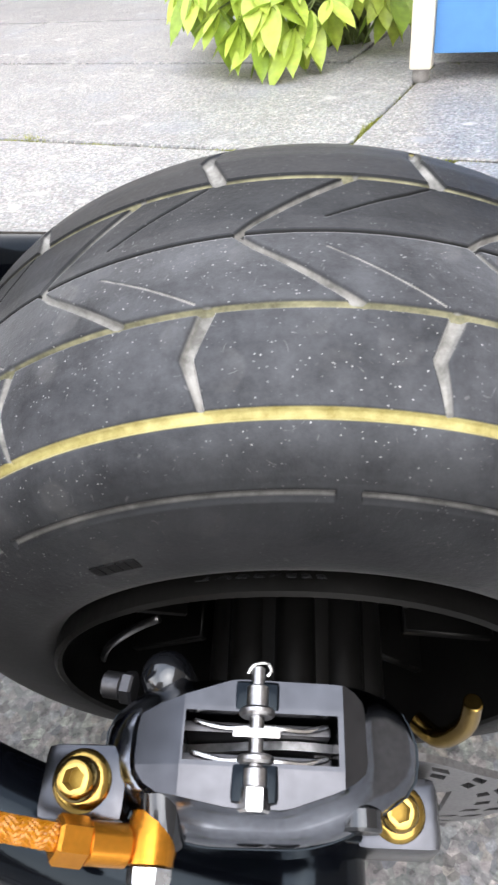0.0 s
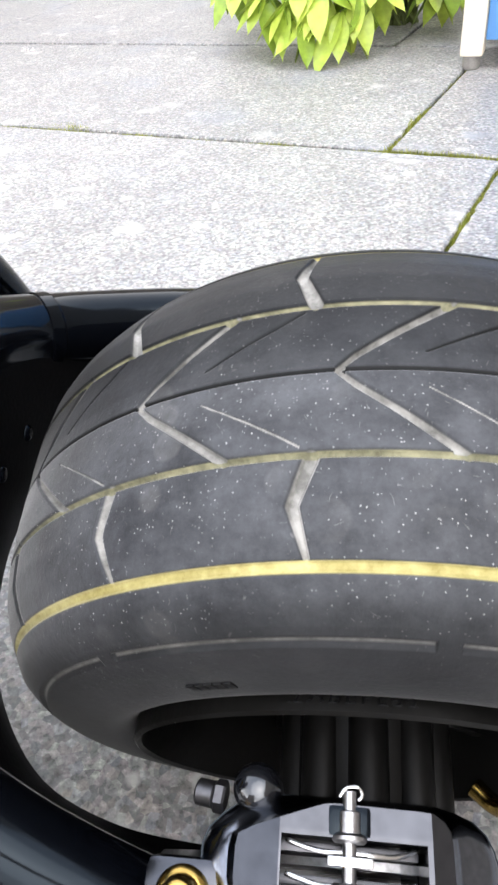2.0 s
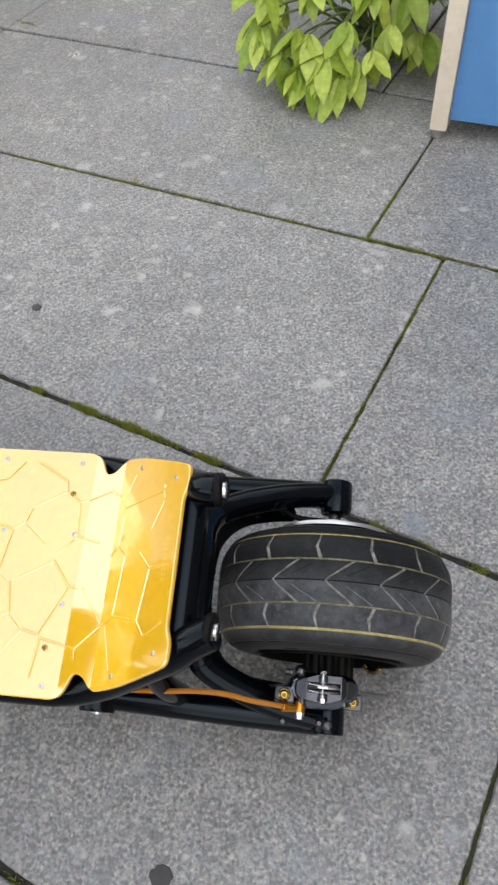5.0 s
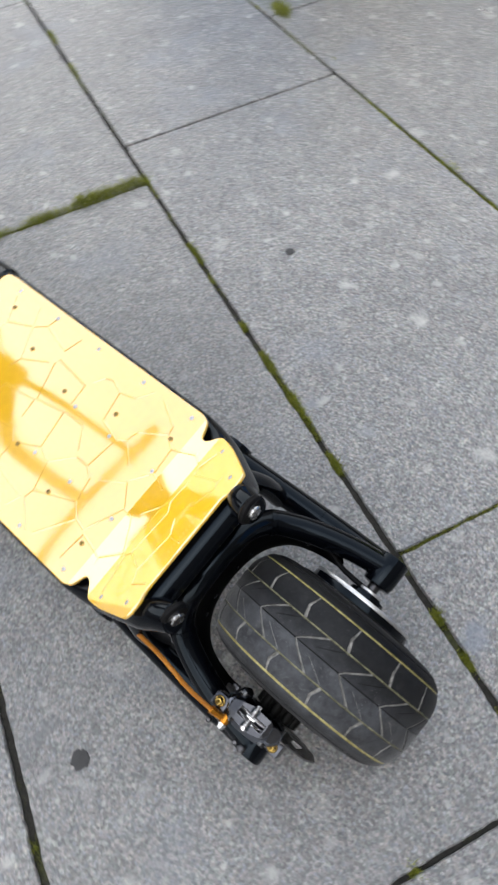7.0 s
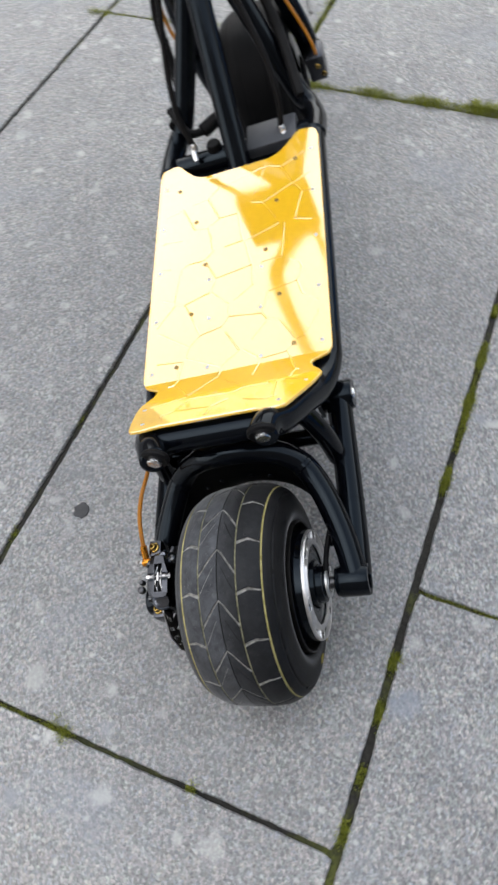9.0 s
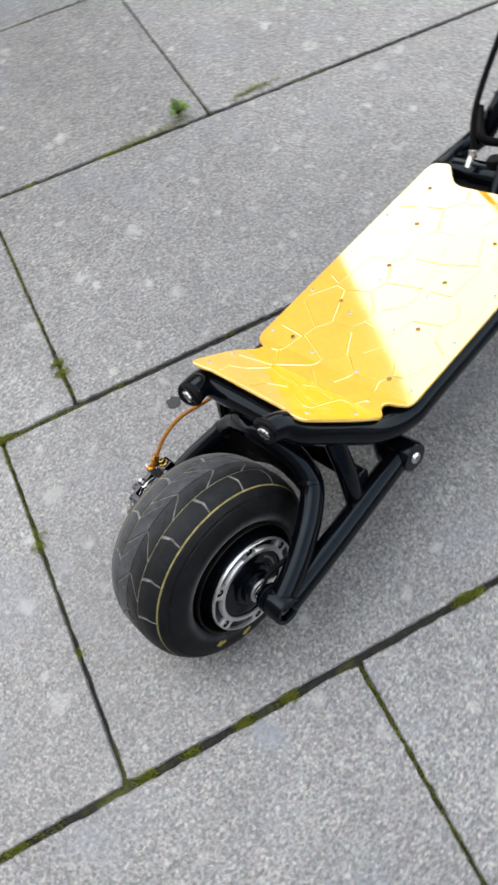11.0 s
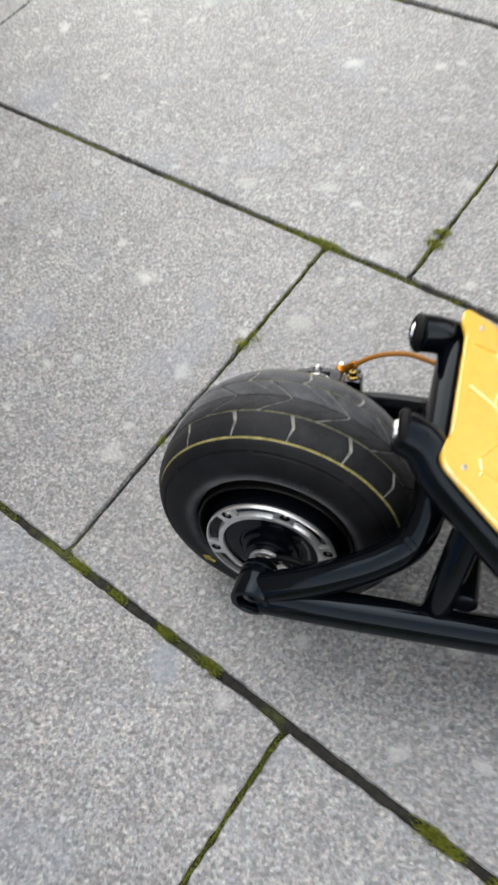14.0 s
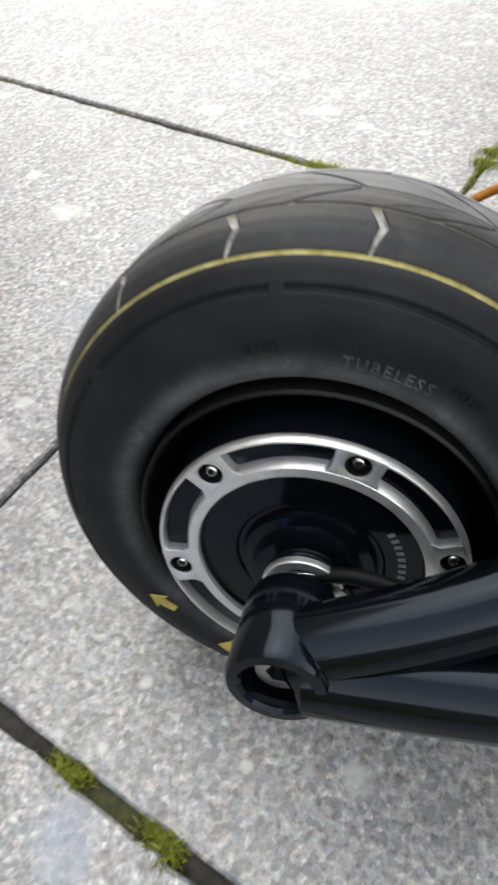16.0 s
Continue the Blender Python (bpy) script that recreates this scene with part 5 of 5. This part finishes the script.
part("charge_cap", lathe([(.013, 0), (.013, .016), (.011, .019)], 20, "z", (-.765, -.044, .078)), BLACK_MATT, frame_tubes)
bm = tube([(-.745, -.135, .030), (-.785, -.185, -.045), (-.820, -.231, -.112)], (.0090, .0075), 16, 4)
stand = part("kickstand", bm, BLACK, scooter, "black side stand resting on the paving")
foot_at = HULL.inverted() @ Vector((-.739, .077, .009))
part("stand_foot", tube([foot_at + Vector((-.014, -.004, .003)), foot_at + Vector((.014, .004, -.001))], .0088, 16, 1), BLACK, stand)

# ---------------------------------------------------------------- the blue cabinets at the edge
CAB = Matrix.Translation((.354, 1.455, 0)) @ Matrix.Rotation(radians(-20), 4, "Z")


def cabinet(m, width, depth, height, left_cream):
    cab = new("blue_cabinet")
    cab.matrix_basis = m
    tagged(cab, "blue cabinet with cream painted corner posts on small feet", "cabinet")
    for x in (0, width):
        for y in (0, depth):
            part("post", block(x - .020, x + .020, y - .020, y + .020, .024, height, .004), CREAM, cab)
            part("foot", lathe([(.013, 0), (.016, .004), (.016, .022), (.010, .032)], 16, "z", (x, y, 0)), GREY_FOOT, cab)
    part("front_panel", block(.021, width - .021, -.008, .006, .048, height - .02, .003), BLUE, cab)
    part("back_panel", block(.021, width - .021, depth - .006, depth + .008, .048, height - .02, .003), BLUE, cab)
    for x in (-.006, width - .006):
        part("side_panel", block(x, x + .012, .021, depth - .021, .048, height - .02, .003), left_cream, cab)
    part("top", block(-.03, width + .03, -.03, depth + .03, height, height + .025, .004), CREAM, cab)
    return cab


cabinet(CAB, 1.10, .50, .80, CREAM)
cabinet(Matrix.Translation((-2.36, 2.36, 0)) @ Matrix.Rotation(radians(-14), 4, "Z"), 1.10, .50, .80, CREAM)

# ---------------------------------------------------------------- shrub
shrub = new("shrub")
ROOT = Vector((.27, 1.90, 0))
shrub.matrix_basis = Matrix.Translation(ROOT)
tagged(shrub, "yellow-green leafy shrub drooping over the paving", "shrub")
sr = random.Random(5)


def leaf_mesh(long, wide, droop):
    bm = bmesh.new()
    rows = []
    for k in range(9):
        t = k / 8
        w = wide * max(.03, math.sin(math.pi * (t * .93 + .05) ** 1.0)) ** .8
        rows.append([bm.verts.new((s * w, t * long, -droop * t * t - (1 - abs(s)) * w * .22)) for s in (-1, -.5, 0, .5, 1)])
    bm_tip = bm.verts.new((0, long * 1.07, -droop * 1.12))
    for a, b in zip(rows, rows[1:]):
        for q in range(4):
            bm.faces.new((a[q], a[q + 1], b[q + 1], b[q]))
    for q in range(4):
        bm.faces.new((rows[-1][q], rows[-1][q + 1], bm_tip))
    return to_mesh("leaf", bm, LEAF)


LEAVES = [leaf_mesh(.100, .0205, .018), leaf_mesh(.085, .0185, .012), leaf_mesh(.105, .0225, .026), leaf_mesh(.070, .0165, .008)]
# leaf whorls at the ends of the low shoots, then the bush behind them
WHORLS = [(.085, 1.615, .130, 9), (.055, 1.60, .085, 5), (.125, 1.60, .085, 5), (-.02, 1.645, .125, 8), (.20, 1.63, .125, 8), (.02, 1.66, .17, 8), (.14, 1.66, .18, 8), (-.07, 1.70, .16, 7), (.25, 1.68, .16, 7), (.09, 1.63, .10, 8), (.02, 1.62, .11, 7), (.16, 1.62, .11, 8), (.12, 1.645, .155, 9), (.05, 1.65, .16, 9),
          (-.05, 1.72, .24, 7), (.06, 1.72, .26, 8), (.18, 1.74, .25, 8), (.30, 1.76, .22, 7)]
for k in range(44):
    y = sr.uniform(1.72, 2.15)
    WHORLS.append((sr.uniform(-.10, .26 + (y - 1.455) * .36), y, sr.uniform(.10, .50), 7))
count = 0
for x, y, z, n in WHORLS:
    at = Vector((x, y, z)) - ROOT
    out_way = Vector((at.x, at.y, 0)).normalized() if Vector((at.x, at.y, 0)).length > .01 else Vector((0, -1, 0))
    base_ = Vector((sr.uniform(-.05, .05), sr.uniform(-.05, .05), 0))
    mid = at.lerp(base_, .4) + Vector((0, 0, .07))
    part("stem", tube([base_, mid, at], (.005, .0018), 6, 5), STEM, shrub)
    for k in range(n):
        a = 2 * math.pi * k / n + sr.uniform(-.4, .4)
        out = Vector((math.cos(a), math.sin(a), sr.uniform(-1.7, -.35))) + out_way * .45
        size = sr.uniform(.75, 1.15)
        d = out.normalized()
        if at.z + d.z * .115 * size < .008:
            flat_ = Vector((d.x, d.y, 0)).normalized()
            low_ = max(-.95, -(at.z - .008) / (.115 * size))
            d = flat_ * math.sqrt(1 - low_ * low_) + Vector((0, 0, low_))
        m = Matrix.Translation(at) @ d.to_track_quat("Y", "Z").to_matrix().to_4x4() @ Matrix.Rotation(sr.uniform(-.5, .5), 4, "Y") @ Matrix.Scale(size, 4)
        if count < 420:
            place("leaf", sr.choice(LEAVES), m, shrub)
        count += 1

# ---------------------------------------------------------------- small things on the paving


def gum(x, y, r):
    bm = bmesh.new()
    g = random.Random(int(1000 * r))
    prof = [(1.0, 0), (.93, .0011), (.6, .0017), (.2, .0019)]
    wob = [1 + .10 * math.sin(2 * a + g.random() * 6) + .05 * math.sin(5 * a) for a in (2 * math.pi * k / 24 for k in range(24))]
    rows = [[bm.verts.new((x + r * f * wob[k] * math.cos(2 * math.pi * k / 24), y + r * f * wob[k] * math.sin(2 * math.pi * k / 24), z)) for k in range(24)] for f, z in prof]
    for a, b in zip(rows, rows[1:]):
        for k in range(24):
            bm.faces.new((a[k], a[(k + 1) % 24], b[(k + 1) % 24], b[k]))
    bm.faces.new(rows[-1])
    ob = part("chewing_gum", bm, GUM)
    return tagged(ob, "dark flattened chewing gum stuck on the slab", "gum", "gum spots")


gum(-.1545, -.0700, .0135)
gum(-.508, .890, .010)

bm = bmesh.new()
for k in range(5):
    c = [Vector((-.64 + .02 * k * .4 + random.uniform(-.008, .008), 1.95 + random.uniform(-.008, .008), random.uniform(.001, .012))) for _ in range(4)]
    bm.faces.new([bm.verts.new(q) for q in c])
bmesh.ops.solidify(bm, geom=bm.faces[:], thickness=.0008)
tagged(part("litter", bm, PAPER, smooth=False), "small crumpled scrap of white litter", "litter")

cord = part("cord", tube([(-2.35, .40, .004), (-1.93, .440, .004), (-1.66, .450, .004), (-1.425, .456, .004)], .0036, 10, 8), PRINT)
tagged(cord, "thin grey cord lying on the paving", "cord")

# a weed rosette in a joint
weed = new("weed")
weed.matrix_basis = Matrix.Translation((-.752, -.558, 0))
tagged(weed, "small green weed rosette growing from a joint", "weed")
bm = bmesh.new()
for k in range(8):
    t = k / 7
    w = .0085 * math.sin(math.pi * (t * .94 + .06))
    row = [bm.verts.new((s * w, t * .038, .004 + .012 * math.sin(math.pi * t * .8) + abs(s) * w * .3)) for s in (-1, 0, 1)]
    if k:
        for q in range(2):
            bm.faces.new((last[q], last[q + 1], row[q + 1], row[q]))
    last = row
weed_leaf = to_mesh("leaf", bm, WEED)
for k in range(12):
    place("leaf", weed_leaf, Matrix.Rotation(k * 2.4, 4, "Z") @ Matrix.Rotation(random.uniform(.0, .5), 4, "X") @ Matrix.Scale(random.uniform(.7, 1.15), 4), weed)
for k in range(3):
    part("seed_stalk", tube([(0, 0, 0), (random.uniform(-.01, .01), random.uniform(-.01, .01), .03), (random.uniform(-.02, .02), random.uniform(-.02, .02), .055)], (.0010, .0006), 6, 4), STEM, weed)


# ---------------------------------------------------------------- moss and grass in the joints
def tufts(name, label, spots, seed):
    """Short blades massed along stretches of the joints. spots: start, end (along, across), blades a metre, height, spread."""
    g = random.Random(seed)
    verts, faces = [], []
    for a, b, dense, high, spread in spots:
        long = (Vector(b) - Vector(a)).length
        for k in range(int(1.8 * dense * long)):
            t = g.random()
            s = a[0] + (b[0] - a[0]) * t + g.gauss(0, spread)
            v = a[1] + (b[1] - a[1]) * t + g.gauss(0, spread)
            clump = .35 + 1.2 * max(0, noise.noise(Vector((s * 9, v * 9, seed))) + .25)
            p = paved(s, v, -.006)
            h = high * clump * g.uniform(.4, 1.2)
            ang = g.uniform(0, 2 * math.pi)
            lean = Vector((math.cos(ang), math.sin(ang), 0)) * h * g.uniform(.1, .8)
            w = Vector((-math.sin(ang), math.cos(ang), 0)) * g.uniform(.00035, .0008)
            i = len(verts)
            verts += [p - w, p + w, p + w * .7 + lean * .4 + Vector((0, 0, h * .6)), p - w * .7 + lean * .4 + Vector((0, 0, h * .6)), p + lean + Vector((0, 0, h))]
            faces += [(i, i + 1, i + 2, i + 3), (i + 3, i + 2, i + 4)]
    me = bpy.data.meshes.new(name)
    me.from_pydata(verts, [], faces)
    me.materials.append(MOSS)
    return tagged(part(name, me, None), label, "moss", kind="stuff")


g = random.Random(3)
stretches = [((-1.222, -.18), (-1.235, .39), 8000, .022, .009), ((.2, -.20), (.2, .02), 2600, .013, .0035), ((-1.39, -.19), (-1.75, -.19), 4000, .018, .006),
             ((.05, -.80), (.05, -.24), 700, .010, .003), ((.25, -.215), (.03, -.215), 2200, .011, .0035), ((-1.36, -.78), (-1.40, -.25), 4000, .018, .006),
             ((-.62, -.812), (-.2, -.812), 1500, .014, .004), ((-1.72, 1.02), (-2.0, 1.02), 6000, .020, .010), ((-.33, 1.03), (-.33, 1.24), 3000, .010, .0035), ((-.33, 1.038), (-.12, 1.045), 2200, .009, .003), ((-.33, 1.2), (-.33, 1.6), 800, .009, .003),
             ((-.165, .41), (-.165, 1.03), 2600, .0058, .0016), ((-1.25, .998), (-.33, 1.035), 3600, .0062, .0018), ((-.33, 1.035), (.4, 1.064), 3000, .006, .0018)]
for v in COURSES:
    s = -3.0
    while s < 2.2:
        s += g.expovariate(5.0)
        long = g.uniform(.02, .10)
        stretches.append(((s, v), (s + long, v), g.uniform(900, 2600), g.uniform(.007, .013), .0030))
CLUMPS = [(-.97, .400), (-.86, .400), (-.709, .401), (-.596, .401), (-.62, .401), (-.497, .402), (-.505, .402), (-.343, .402), (-.366, .402), (-.055, .403), (.016, .403), (.02, .403), (.10, .403), (.17, .403),
          (.192, -.221), (.22, -.222), (.257, -.223), (.29, -.223), (.06, -.832), (-.05, -.825), (-.24, -.812), (.456, -.858), (.05, -.326), (.05, -.30), (.191, -.014), (.2, .004), (.194, -.064), (.197, .20),
          (-1.227, -.036), (-1.243, .064), (-1.25, .238), (-1.819, .984), (.36, .404), (.44, .404)]
for s, v in CLUMPS:
    stretches.append(((s - .011, v), (s + .011, v), 9000, g.uniform(.010, .016), .0042))
tufts("moss", "green and brown moss tufts along the paving joints", stretches, 11)

# ---------------------------------------------------------------- the slabs themselves
for s0, s1, v0, v1 in SLABS:
    part("slab", slab(s0, s1, v0, v1), SLAB, pavement, smooth=False)
